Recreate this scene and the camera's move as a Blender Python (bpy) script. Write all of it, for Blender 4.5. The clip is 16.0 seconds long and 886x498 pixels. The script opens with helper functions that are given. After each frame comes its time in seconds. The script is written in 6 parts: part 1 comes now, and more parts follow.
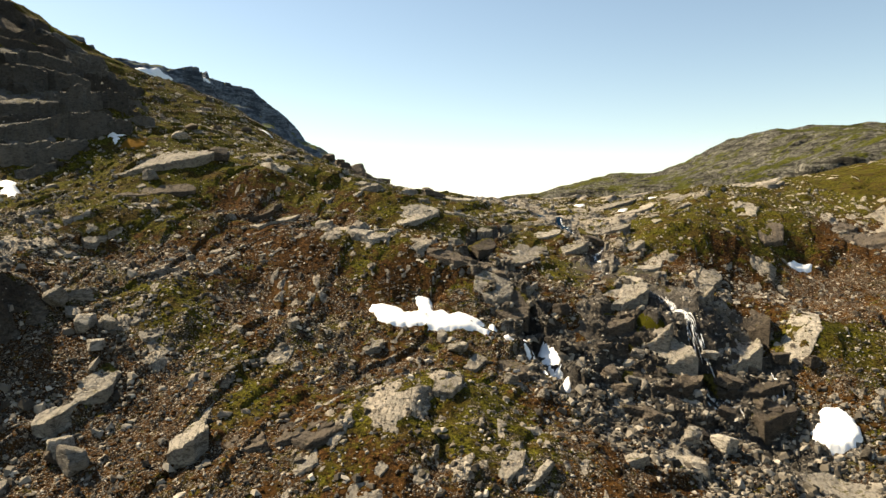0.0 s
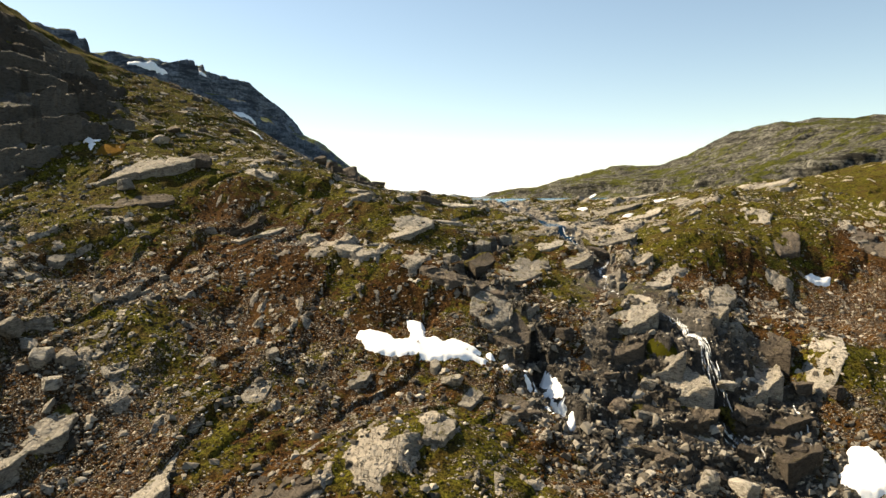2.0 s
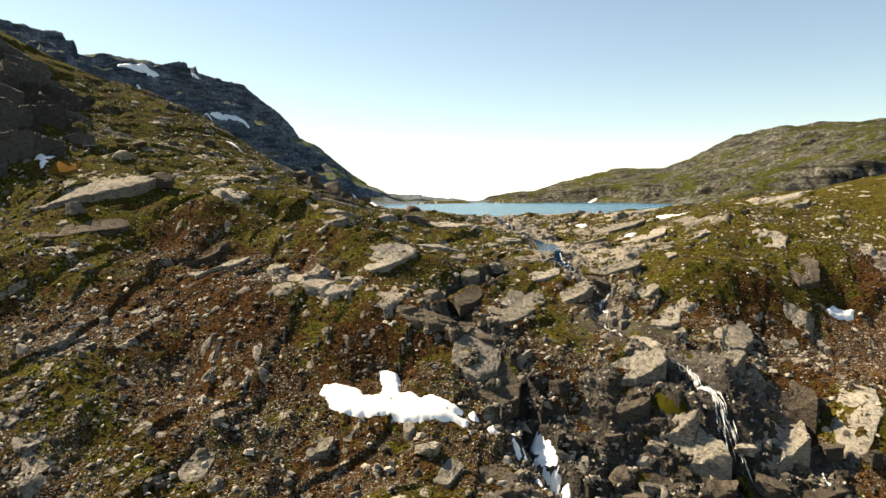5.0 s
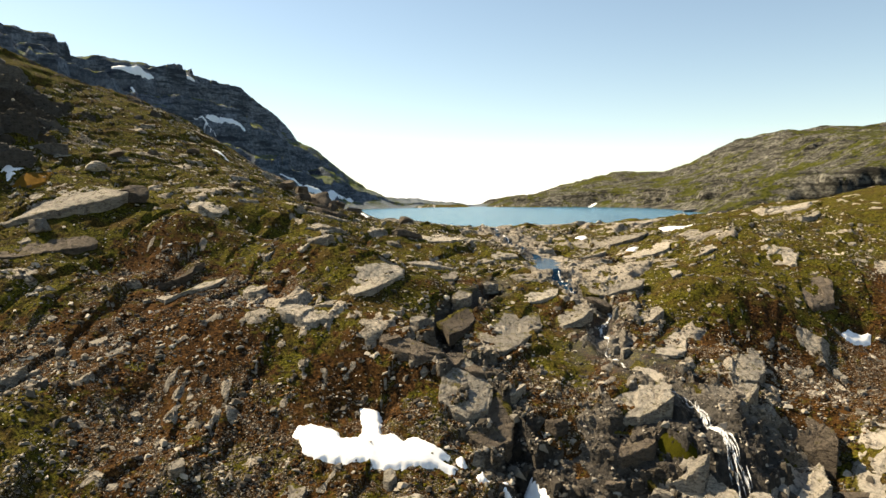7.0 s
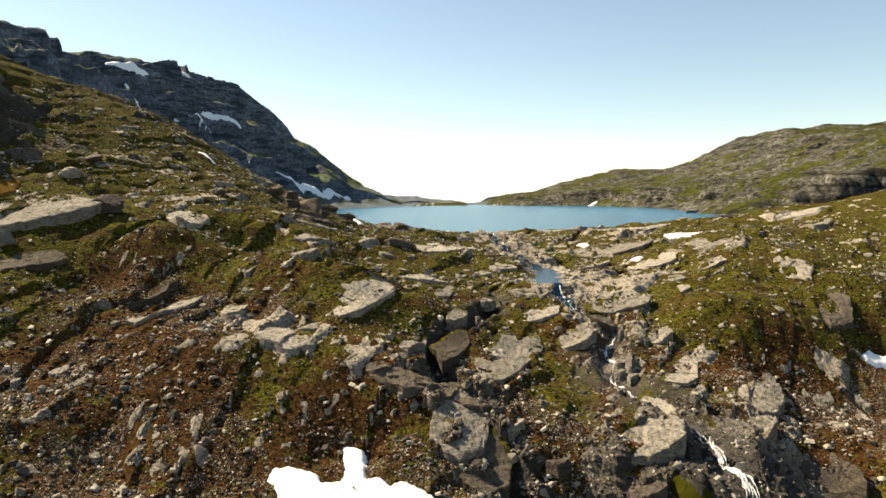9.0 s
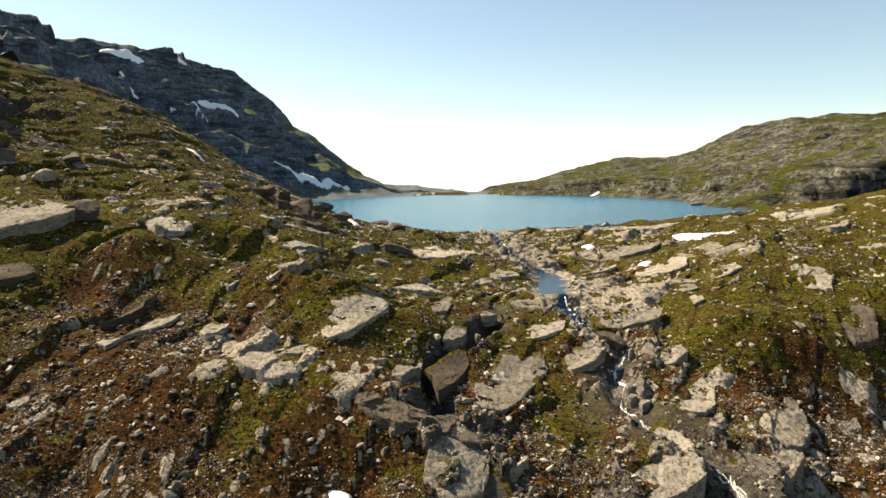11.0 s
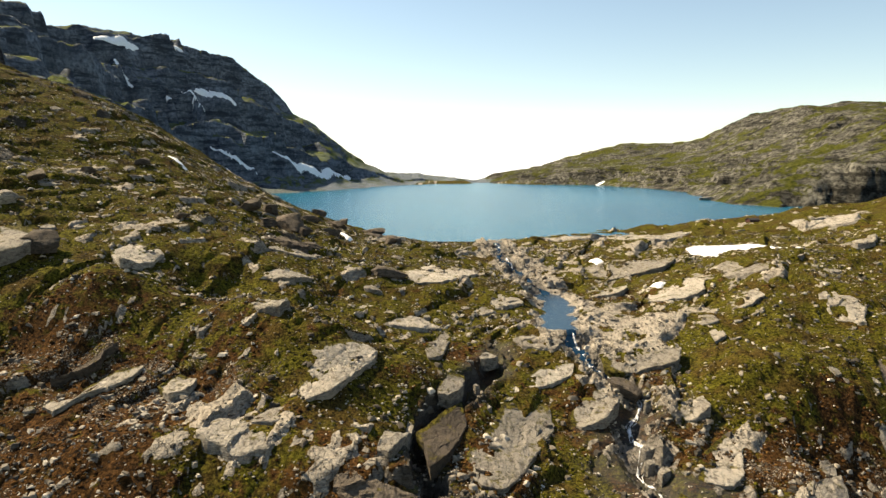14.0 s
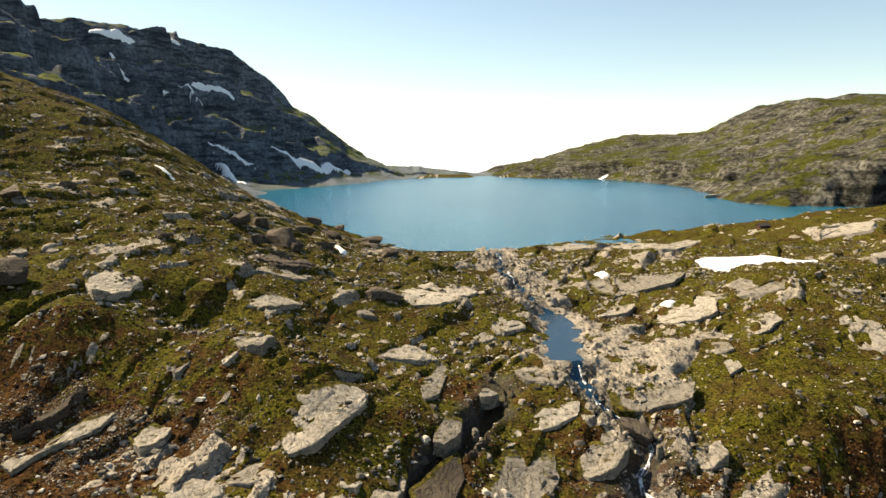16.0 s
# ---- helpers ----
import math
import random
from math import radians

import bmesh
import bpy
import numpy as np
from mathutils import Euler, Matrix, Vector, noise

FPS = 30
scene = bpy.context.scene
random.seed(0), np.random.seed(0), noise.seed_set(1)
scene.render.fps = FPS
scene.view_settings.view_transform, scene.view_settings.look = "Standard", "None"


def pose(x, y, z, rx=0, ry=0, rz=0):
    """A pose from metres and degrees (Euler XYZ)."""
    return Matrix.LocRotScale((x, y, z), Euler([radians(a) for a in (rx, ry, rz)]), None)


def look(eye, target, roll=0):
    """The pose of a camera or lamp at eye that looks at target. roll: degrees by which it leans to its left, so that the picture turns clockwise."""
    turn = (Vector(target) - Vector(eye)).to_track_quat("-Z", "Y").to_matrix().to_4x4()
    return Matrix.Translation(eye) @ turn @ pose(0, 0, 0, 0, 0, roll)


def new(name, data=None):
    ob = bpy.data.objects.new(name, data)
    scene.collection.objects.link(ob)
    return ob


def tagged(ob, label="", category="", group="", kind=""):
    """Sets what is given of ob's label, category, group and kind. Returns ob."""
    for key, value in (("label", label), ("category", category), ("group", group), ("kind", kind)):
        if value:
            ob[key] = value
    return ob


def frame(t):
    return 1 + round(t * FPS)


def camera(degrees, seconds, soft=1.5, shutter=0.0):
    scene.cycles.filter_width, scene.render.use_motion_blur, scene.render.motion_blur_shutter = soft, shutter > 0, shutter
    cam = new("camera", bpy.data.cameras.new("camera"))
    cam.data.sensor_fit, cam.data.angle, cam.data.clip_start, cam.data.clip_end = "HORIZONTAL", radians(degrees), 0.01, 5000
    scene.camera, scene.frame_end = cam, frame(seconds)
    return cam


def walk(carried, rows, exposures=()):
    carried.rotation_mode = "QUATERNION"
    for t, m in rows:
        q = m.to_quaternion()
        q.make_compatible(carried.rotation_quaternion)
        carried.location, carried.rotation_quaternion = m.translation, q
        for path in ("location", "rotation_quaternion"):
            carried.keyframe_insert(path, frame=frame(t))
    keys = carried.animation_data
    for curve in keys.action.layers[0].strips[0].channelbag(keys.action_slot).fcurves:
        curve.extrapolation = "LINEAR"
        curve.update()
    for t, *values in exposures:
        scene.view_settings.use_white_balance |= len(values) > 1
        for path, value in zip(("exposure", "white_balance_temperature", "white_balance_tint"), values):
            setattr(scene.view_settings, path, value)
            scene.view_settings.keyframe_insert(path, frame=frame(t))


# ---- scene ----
cam = camera(65.0, 16.0, 1.5)
PATH = [
    (0, (1.940, 1.035, -2.055), (1.9128, 3.0307, -2.1768), -0.48),
    (0.5, (2.092, 3.493, -0.940), (2.0636, 5.4884, -1.0808), -0.52),
    (1, (2.345, 5.943, 0.143), (2.3157, 7.9381, -0.0041), -0.55),
    (1.5, (2.681, 8.413, 1.165), (2.6508, 10.4081, 1.0171), -0.57),
    (2, (3.085, 10.905, 2.119), (3.0544, 12.8996, 1.9715), -0.58),
    (2.5, (3.545, 13.404, 3.009), (3.5136, 15.3987, 2.8621), -0.59),
    (3, (4.047, 15.891, 3.845), (4.0150, 17.8855, 3.6985), -0.58),
    (3.5, (4.576, 18.346, 4.639), (4.5442, 20.3406, 4.4918), -0.57),
    (4, (5.118, 20.754, 5.400), (5.0859, 22.7485, 5.2522), -0.55),
    (6.5, (7.502, 31.974, 8.897), (7.4701, 33.9692, 8.7542), -0.41),
    (7, (7.838, 34.102, 9.558), (7.8061, 36.0968, 9.4159), -0.37),
    (7.5, (8.116, 36.217, 10.217), (8.0849, 38.2122, 10.0746), -0.34),
    (8, (8.340, 38.331, 10.883), (8.3097, 40.3252, 10.7386), -0.30),
    (8.5, (8.518, 40.449, 11.567), (8.4874, 42.4432, 11.4187), -0.27),
    (9, (8.658, 42.576, 12.282), (8.6279, 44.5694, 12.1280), -0.24),
    (11.5, (9.216, 53.225, 16.750), (9.1821, 55.2138, 16.5468), -0.12),
    (12, (9.362, 55.313, 17.862), (9.3269, 57.3009, 17.6487), -0.11),
    (12.5, (9.525, 57.376, 19.033), (9.4886, 59.3633, 18.8111), -0.10),
    (13, (9.700, 59.417, 20.244), (9.6615, 61.4029, 20.0151), -0.10),
    (13.5, (9.876, 61.441, 21.473), (9.8362, 63.4262, 21.2375), -0.10),
    (14, (10.045, 63.459, 22.696), (10.0031, 65.4436, 22.4543), -0.11),
    (14.5, (10.199, 65.483, 23.896), (10.1554, 67.4669, 23.6482), -0.12),
    (15, (10.340, 67.523, 25.072), (10.2951, 69.5058, 24.8176), -0.14),
    (15.5, (10.487, 69.579, 26.254), (10.4410, 71.5609, 25.9910), -0.16),
    (16, (10.687, 71.634, 27.516), (10.6389, 73.6146, 27.2442), -0.19),
]
walk(cam, [(t, look(eye, target, roll)) for t, eye, target, roll in PATH], [(0.0, 1.38, 7550, 10), (16.0, 1.38, 7550, 10)])

# ---- world, sun, exposure ----
SUN_DIR = Vector((-0.63, 0.33, 0.70)).normalized()      # towards the sun: from the left, a little ahead
world = bpy.data.worlds.new("sky")
scene.world = world
world.use_nodes = True
wn = world.node_tree
sky = wn.nodes.new("ShaderNodeTexSky")
sky.sky_type = "NISHITA"
sky.sun_disc = False
sky.sun_elevation = math.asin(SUN_DIR.z)
sky.sun_rotation = math.atan2(SUN_DIR.x, SUN_DIR.y)
sky.altitude = 1200
sky.air_density = 1.0
sky.dust_density = 0.7
sky.ozone_density = 0.4
wn.nodes["Background"].inputs["Strength"].default_value = 0.07
tint = wn.nodes.new("ShaderNodeMix")                    # a paler, less violet blue: thin high haze
tint.data_type, tint.blend_type = "RGBA", "MULTIPLY"
tint.inputs[0].default_value = 1.0
tint.inputs[7].default_value = (1.0, 1.03, 0.99, 1)
wn.links.new(sky.outputs[0], tint.inputs[6])
wn.links.new(tint.outputs[2], wn.nodes["Background"].inputs[0])
sun = new("sun", bpy.data.lights.new("sun", "SUN"))
sun.data.energy, sun.data.angle, sun.data.color = 4.5, radians(0.53), (1.0, 0.89, 0.70)
sun.matrix_world = look((0, 0, 400), Vector((0, 0, 400)) - SUN_DIR)

# ==== terrain functions ====
def hashed(ix, iy, seed):
    h = (ix.astype(np.int64) * 374761393 + iy.astype(np.int64) * 668265263 + seed * 144665) & 0x7FFFFFFF
    h = ((h ^ (h >> 13)) * 1274126177) & 0x7FFFFFFF
    return ((h ^ (h >> 16)) & 0xFFFF) / 65535.0


def gnoise(x, y, seed=0):
    """Gradient noise, about -1 to 1."""
    x, y = np.asarray(x, float), np.asarray(y, float)
    ix, iy = np.floor(x), np.floor(y)
    fx, fy = x - ix, y - iy
    u, v = fx * fx * fx * (fx * (fx * 6 - 15) + 10), fy * fy * fy * (fy * (fy * 6 - 15) + 10)

    def corner(dx, dy):
        a = hashed(ix + dx, iy + dy, seed) * 2 * np.pi
        return np.cos(a) * (fx - dx) + np.sin(a) * (fy - dy)
    low = corner(0, 0) * (1 - u) + corner(1, 0) * u
    high = corner(0, 1) * (1 - u) + corner(1, 1) * u
    return (low * (1 - v) + high * v) * 1.5


def fbm(x, y, octaves, seed=0, gain=0.5):
    total, amp, f = 0.0, 1.0, 1.0
    for k in range(octaves):
        total = total + amp * gnoise(x * f + 17.3 * k, y * f - 9.1 * k, seed + k)
        amp, f = amp * gain, f * 2.03
    return total


def cells(x, y, seed=0):
    """Distance to the nearest and second nearest scattered centre, and the nearest one's random value."""
    x, y = np.asarray(x, float), np.asarray(y, float)
    ix, iy = np.floor(x), np.floor(y)
    d1, d2, val = np.full(x.shape, 9.0), np.full(x.shape, 9.0), np.zeros(x.shape)
    for dx in (-1, 0, 1):
        for dy in (-1, 0, 1):
            cx, cy = ix + dx, iy + dy
            px, py = cx + hashed(cx, cy, seed), cy + hashed(cx, cy, seed + 7)
            d = np.hypot(px - x, py - y)
            near = d < d1
            d2 = np.where(near, d1, np.minimum(d2, d))
            val = np.where(near, hashed(cx, cy, seed + 13), val)
            d1 = np.where(near, d, d1)
    return d1, d2, val


def smooth(a, b, x):
    s = np.clip((np.asarray(x, float) - a) / (b - a), 0, 1)
    return s * s * (3 - 2 * s)


def curve(xs, values, x):
    """A smooth line through values (an array of rows or of numbers) at xs."""
    xs, values = np.asarray(xs, float), np.asarray(values, float)
    slope = np.gradient(values, xs, axis=0, edge_order=1)
    x = np.clip(x, xs[0], xs[-1])
    i = np.clip(np.searchsorted(xs, x, side="right") - 1, 0, len(xs) - 2)
    h = xs[i + 1] - xs[i]
    s = (x - xs[i]) / h
    if values.ndim > 1:
        h, s = h[..., None], s[..., None]
    return ((2 * s**3 - 3 * s**2 + 1) * values[i] + (s**3 - 2 * s**2 + s) * h * slope[i]
            + (3 * s**2 - 2 * s**3) * values[i + 1] + (s**3 - s**2) * h * slope[i + 1])


# The valley head in cross-sections: metres above the lake, from the left flank to the right one.
ACROSS = (-130, -90, -62, -40, -20, 0, 20, 45, 75, 110, 150)
SECTIONS = {}


def section(y, *heights):
    SECTIONS[y] = heights


section(60, -18, -30.5, -37, -40, -41, -41.5, -42, -45, -46, -42.5, -39)
section(85, -11, -20.5, -27.5, -31, -29.5, -29, -33.5, -42.5, -41, -36.5, -31)
section(100, -6.5, -14, -18.5, -23, -26, -27.5, -31.5, -39, -37, -31.5, -26)
section(114, -2.5, -8, -12, -15.5, -21.5, -22.5, -27.5, -32, -30.5, -27, -22)
section(130, 3.5, -2, -5, -10.5, -11.5, -12.5, -18, -20, -23.5, -21.5, -17)
section(150, 14.5, 3, 3, -2.5, -5.5, -5, -12, -14.5, -21.5, -17, -10.5)
section(180, 37.5, 21.5, 13.5, 9, 2.5, -3.5, -5.5, -6.5, -4.5, -8.5, -3)
section(215, 53.5, 29.5, 20, 13, 6.5, 4, -2, -5.5, 1, 1.5, 5)
section(260, 52.5, 40, 24.5, 11.5, 3.5, 1, 0.5, -0, 2, 6, 9.5)
section(320, 50, 26.5, 11, 1, -2, -7, -7.5, -2, -0.5, 0, 7)

# Knolls and hollows that stand out from the even run of the slope.
SWELLS = []


def swell(x, y, across, ahead, height):
    SWELLS.append((x, y, across, ahead, height))


swell(61, 163, 15, 9, 5.8)         # the green knoll above the falls
swell(85, 163, 7, 6, -4.5)         # the hollow behind its broken edge
swell(42.5, 121.5, 6, 5, 5.0)      # lip of the lower fall
swell(57, 126.5, 7, 7, -4.6)       # bowl beside the falls
swell(53, 145, 6, 5, 2.4)
swell(66, 123, 6, 6, 3.0)
swell(-17, 161, 11, 7, 4.4)        # rib of the left shelf
swell(-20, 180, 8, 6, 1.6)
swell(-32, 174, 7, 5, -3.2)
swell(-43, 164, 8, 6, 3.0)
swell(-56, 168, 7, 6, 1.6)
swell(-50, 152, 8, 5, -2.6)
swell(-39, 148, 7, 4, -1.4)
swell(3, 147, 7, 6, -3.0)          # head of the gully
swell(-8, 157, 5, 4, 1.4)
swell(-25, 135, 8, 5, 2.8)
swell(-14, 138, 7, 5, 1.4)
swell(-22, 109.5, 7, 5, 2.8)
swell(-33, 118, 6, 5, -1.8)
swell(-4, 124, 6, 4, -2.8)         # the fold that keeps the forked snow
swell(-60, 127, 9, 6, -4.2)
swell(2, 95, 8, 6, 2.9)            # the hummock in the foreground
swell(15, 101, 6, 5, 1.9)
swell(-6, 212, 14, 12, -3.0)       # the low saddle towards the lake
swell(12, 230, 13, 14, -2.6)
swell(-8, 234, 12, 9, -1.6)
swell(74, 184, 8, 9, -1.9)
swell(112, 258, 14, 12, -3.0)
swell(-146, 228, 30, 24, 6.0)
swell(84, 243, 19, 10, -4.2)       # the hollow of the long snow patch, and its rim
swell(80, 218, 20, 6, 1.3)

# The tarn's left and right shore, by distance ahead.
SHORE_Y = (255, 272, 290, 320, 380, 440, 520, 602, 627, 674, 740, 800, 865, 900)
SHORE_L = (10, -3, -14, -35, -62, -88, -115, -138, -122, -94, -78, -62, -24, 38)
SHORE_YR = (255, 272, 294, 314, 328, 373, 399, 434, 459, 538, 630, 716, 817, 858, 900)
SHORE_R = (14, 27, 45, 78, 112, 153, 178, 178, 163, 175, 191, 186, 160, 80, 44)


def near_height(x, y):
    """The valley head without its small forms."""
    ys = sorted(SECTIONS)
    cx, cy = np.clip(x, ACROSS[0], ACROSS[-1]), np.clip(y, ys[0], ys[-1])
    # along y first, for each station of ACROSS, then across
    rows = curve(ys, np.array([SECTIONS[k] for k in ys]), cy)
    xs = np.array(ACROSS, float)
    slope = np.gradient(rows, xs, axis=1)
    i = np.clip(np.searchsorted(xs, cx, side="right") - 1, 0, len(xs) - 2)
    n = np.arange(len(cx))
    h = xs[i + 1] - xs[i]
    s = (cx - xs[i]) / h
    z = ((2 * s**3 - 3 * s**2 + 1) * rows[n, i] + (s**3 - 2 * s**2 + s) * h * slope[n, i]
         + (3 * s**2 - 2 * s**3) * rows[n, i + 1] + (s**3 - s**2) * h * slope[n, i + 1])
    z = z + 0.45 * np.clip(ACROSS[0] - x, 0, 160) + 0.22 * np.clip(x - ACROSS[-1], 0, 120)
    return z - 0.25 * np.clip(ys[0] - y, 0, 200)


def far_height(x, y):
    """The ground round the tarn and behind it."""
    left = np.interp(y, SHORE_Y, SHORE_L) - x
    right = x - np.interp(y, SHORE_YR, SHORE_R)
    out = np.maximum(left, right)
    behind = y - 900
    base = np.where(left > right, np.minimum(0.42 * out, 50), np.minimum(0.13 * out, 14))
    base = np.minimum(base, 3 + 0.5 * np.clip(850 - y, 0, 200))
    base = np.where(out < 0, np.maximum(0.3 * out, -6), base)
    low = 3.0 - 0.12 * np.clip(behind - 110, 0, 2500)
    under = smooth(340, 400, y) * np.maximum(smooth(-30, -60, x) * smooth(430, 470, y), smooth(150, 175, x))
    base = base * (1 - under) - 9 * under
    return np.where(behind > 0, -9 * (1 - smooth(30, 90, x) * 0) + np.minimum(np.maximum(base, 0) * np.clip(1 - behind / 300, 0, 1) + np.minimum(behind * 0.05, 3), 0) + np.minimum(low - 3, 0), base)


GULLY = ((17, 174), (14.5, 164), (10, 155), (6, 147), (6, 139), (10, 130), (15, 122), (17, 116), (19, 109), (25, 99))
STREAM = ((21, 266), (21, 256), (22.5, 237), (26, 221), (29.5, 210), (30, 195), (29, 182), (30, 172), (36, 164), (36.5, 160), (33.5, 155), (33, 147), (35, 140), (41, 134), (42.2, 128), (42.3, 123), (43.2, 118), (43.2, 114), (46, 109), (50, 102), (56, 94))


POOL, POOL_Z = ((30, 211), (30.5, 202), (29, 192), (28, 183)), -5.6


def along(x, y, line):
    """Distance from a polyline, and how far along it the nearest point lies, 0 to 1."""
    best, at = np.full(np.shape(x), 1e9), np.zeros(np.shape(x))
    total, done = sum(math.dist(a, b) for a, b in zip(line, line[1:])), 0.0
    for a, b in zip(line, line[1:]):
        dx, dy = b[0] - a[0], b[1] - a[1]
        length = math.hypot(dx, dy)
        s = np.clip(((x - a[0]) * dx + (y - a[1]) * dy) / length**2, 0, 1)
        d = np.hypot(x - a[0] - s * dx, y - a[1] - s * dy)
        at = np.where(d < best, (done + s * length) / total, at)
        best = np.minimum(best, d)
        done += length
    return best, at


def base_height(x, y):
    x, y = np.asarray(x, float).ravel(), np.asarray(y, float).ravel()
    w = smooth(296, 320, y)
    z = near_height(x, y) * (1 - w) + far_height(x, y) * w
    # the crag at the foot of the left flank
    edge = -63 + 4 * fbm(y / 7, x / 9, 2, 41) + 0.2 * (y - 84)
    crag = smooth(edge + 1.5, edge - 4, x) * smooth(62, 76, y + 3 * gnoise(x / 6, y / 6, 43)) * smooth(112, 97, y)
    z = z + crag * 8
    for sx, sy, across, ahead, height in SWELLS:
        z = z + height * np.exp(-((x - sx) / across) ** 2 - ((y - sy) / ahead) ** 2)
    return z


def soft_lumps(x, y):
    return 0.9 * fbm(x / 23, y / 23, 3, 51)


def ground_height(x, y):
    """Height of the ground, with its ledges, gullies and lumps; and how rocky, how wet and dark, and how ledge-like it
    is.
    """
    shape = np.shape(x)
    x, y = np.asarray(x, float).ravel(), np.asarray(y, float).ravel()
    z = base_height(x, y)
    fade = smooth(1000, 330, y) * smooth(-40, 40, y)
    # bedding: ledges that step down to the right and towards the viewer
    wx, wy = x + 3 * fbm(x / 24, y / 24, 4, 3), y + 3 * fbm(x / 24, y / 24, 4, 9)
    u = wx * 0.94 - wy * 0.35
    ledge = np.zeros_like(x)
    step = np.zeros_like(x)
    for lam, amp, seed in ((15.0, 1.6, 21), (6.1, 0.85, 33), (2.6, 0.3, 45)):
        s = u / lam + 0.35 * gnoise(x / (2.1 * lam), y / (2.1 * lam), seed)
        k = np.floor(s)
        f = s - k
        patch = smooth(0.0, 0.4, fbm(x / (lam * 1.1) + 5.1 * k, y / (lam * 1.1) + 2.7 * k, 3, seed + 1))
        tooth = np.where(f < 0.9, f / 0.9, (1 - f) / 0.1) - 0.5
        ledge += amp * patch * tooth
        step = np.maximum(step, patch * smooth(0.42, 0.8, f + 0.25 * gnoise(x / 3, y / 3, seed + 2)))
    lumps = soft_lumps(x, y) + 0.24 * fbm(x / 6, y / 6, 3, 57)
    # broken rock: flat-topped blocks between joints
    d1, d2, val = cells((wx + 0.37 * wy) / 2.0, (wy - 0.37 * wx) / 4.2, 61)
    blocks = smooth(0.02, 0.14, d2 - d1) * (0.2 + 0.8 * val)
    d1, d2, val = cells((wx + 0.37 * wy) / 0.9, (wy - 0.37 * wx) / 1.5, 67)
    blocks = blocks + 0.5 * smooth(0.05, 0.2, d2 - d1) * (0.2 + 0.8 * val)
    steep = smooth(-4, -14, z) * smooth(330, 300, y)
    rocky_zone = fbm(x / 34, y / 34, 3, 71)
    # the rock steps about the falls and the gully are bare
    falls, at = along(x, y, STREAM)
    gully, at2 = along(x, y, GULLY)
    bare = np.maximum(smooth(17, 6, np.hypot((x - 42) * 0.8, (y - 120) * 0.7)), smooth(9, 3, gully) * smooth(96, 112, y) * smooth(146, 136, y))
    bare = np.maximum(bare, smooth(9, 3, falls + 3 * gnoise(x / 9, y / 9, 75)) * 0.8)
    crags = smooth(-82, -96, x + 8 * fbm(x / 20, y / 20, 2, 76)) * smooth(150, 166, y) * smooth(232, 212, y)
    slabs = np.maximum(smooth(26, 12, np.hypot((x - 46) * 1.1, (y - 206) * 0.6)), 0.9 * smooth(34, 14, np.hypot((x - 40) * 0.7, y - 242)))
    knoll = smooth(24, 14, np.hypot(x - 68, (y - 172) * 0.9))
    rock = smooth(0.05, 0.5, -0.45 * knoll + rocky_zone * 0.5 + 0.3 * slabs + 0.6 * step - 0.36 + 0.8 * bare + 0.4 * fbm(x / 7, y / 7, 3, 73))
    z = z + fade * (lumps + ledge + (blocks - 0.5) * (0.2 + 0.6 * bare) * rock)
    z = z - 3.2 * smooth(2.6, 0.7, gully + 0.8 * gnoise(x / 3, y / 3, 92)) * smooth(1.0, 0.85, at2) * smooth(0, 0.12, at2)
    z = z - (0.7 + 0.9 * smooth(0.45, 0.55, at)) * smooth(3.4, 0.8, falls)
    # the stream's pool, level between its banks
    pool, _ = along(x, y, POOL)
    rim = pool + 1.5 * gnoise(x / 4, y / 4, 79) - 3.1
    bank = smooth(7.5, 4.0, pool)
    z = z * (1 - bank) + (POOL_Z + np.clip(0.32 * rim, -0.9, 0.6) + 0.25 * fbm(x / 2, y / 2, 2, 78)) * bank
    # stepped cliff in the falls' bowl
    s = z / 3.1 + 0.5 * gnoise(x / 8, y / 8, 77)
    terr = (np.floor(s) + smooth(0.3, 0.55, s - np.floor(s)) - 0.5 * gnoise(x / 8, y / 8, 77)) * 3.1
    stepped = bare * (1 - 0.8 * smooth(5, 2, falls))
    z = z + (terr - z) * 0.8 * stepped * smooth(150, 138, y)
    s = z / 0.95 + 1.1 * fbm(x / 7, y / 7, 3, 83)
    z = z + 0.95 * (smooth(0.3, 0.5, s - np.floor(s)) - (s - np.floor(s))) * 0.85 * stepped * smooth(0.1, 0.4, rock)
    s = z / 6.5 + 0.9 * fbm(x / 16, y / 16, 2, 74)
    z = z + 6.5 * (smooth(0.35, 0.6, s - np.floor(s)) - (s - np.floor(s))) * 0.9 * crags
    rock = np.maximum(rock, 0.85 * crags)
    # level beach at the tarn
    shore = smooth(1.6, 0.2, np.abs(z)) * smooth(262, 270, y) * smooth(1000, 950, y)
    z = z * (1 - 0.55 * shore)
    # wet along the stream; a wider band darkens the falls' bowl
    damp = falls + 4 * fbm(x / 7, y / 7, 3, 93)
    wet = np.maximum(smooth(3.0, 0.8, falls), 0.75 * smooth(9, 3, damp) * smooth(0.55, 0.64, at))
    # the gully gets the same darkening, for the shade in its cleft
    wet = np.maximum(wet, 0.7 * smooth(4, 1.5, gully + 2 * gnoise(x / 5, y / 5, 94)))
    return z.reshape(shape), rock.reshape(shape), wet.reshape(shape), bare.reshape(shape)


TOP_Y = (420, 520, 600, 720, 780, 850, 880, 900, 930, 950, 1000, 1060)
TOP_Z = (106, 133, 137, 144, 144, 126, 100, 74, 38, 18, 5, 1)


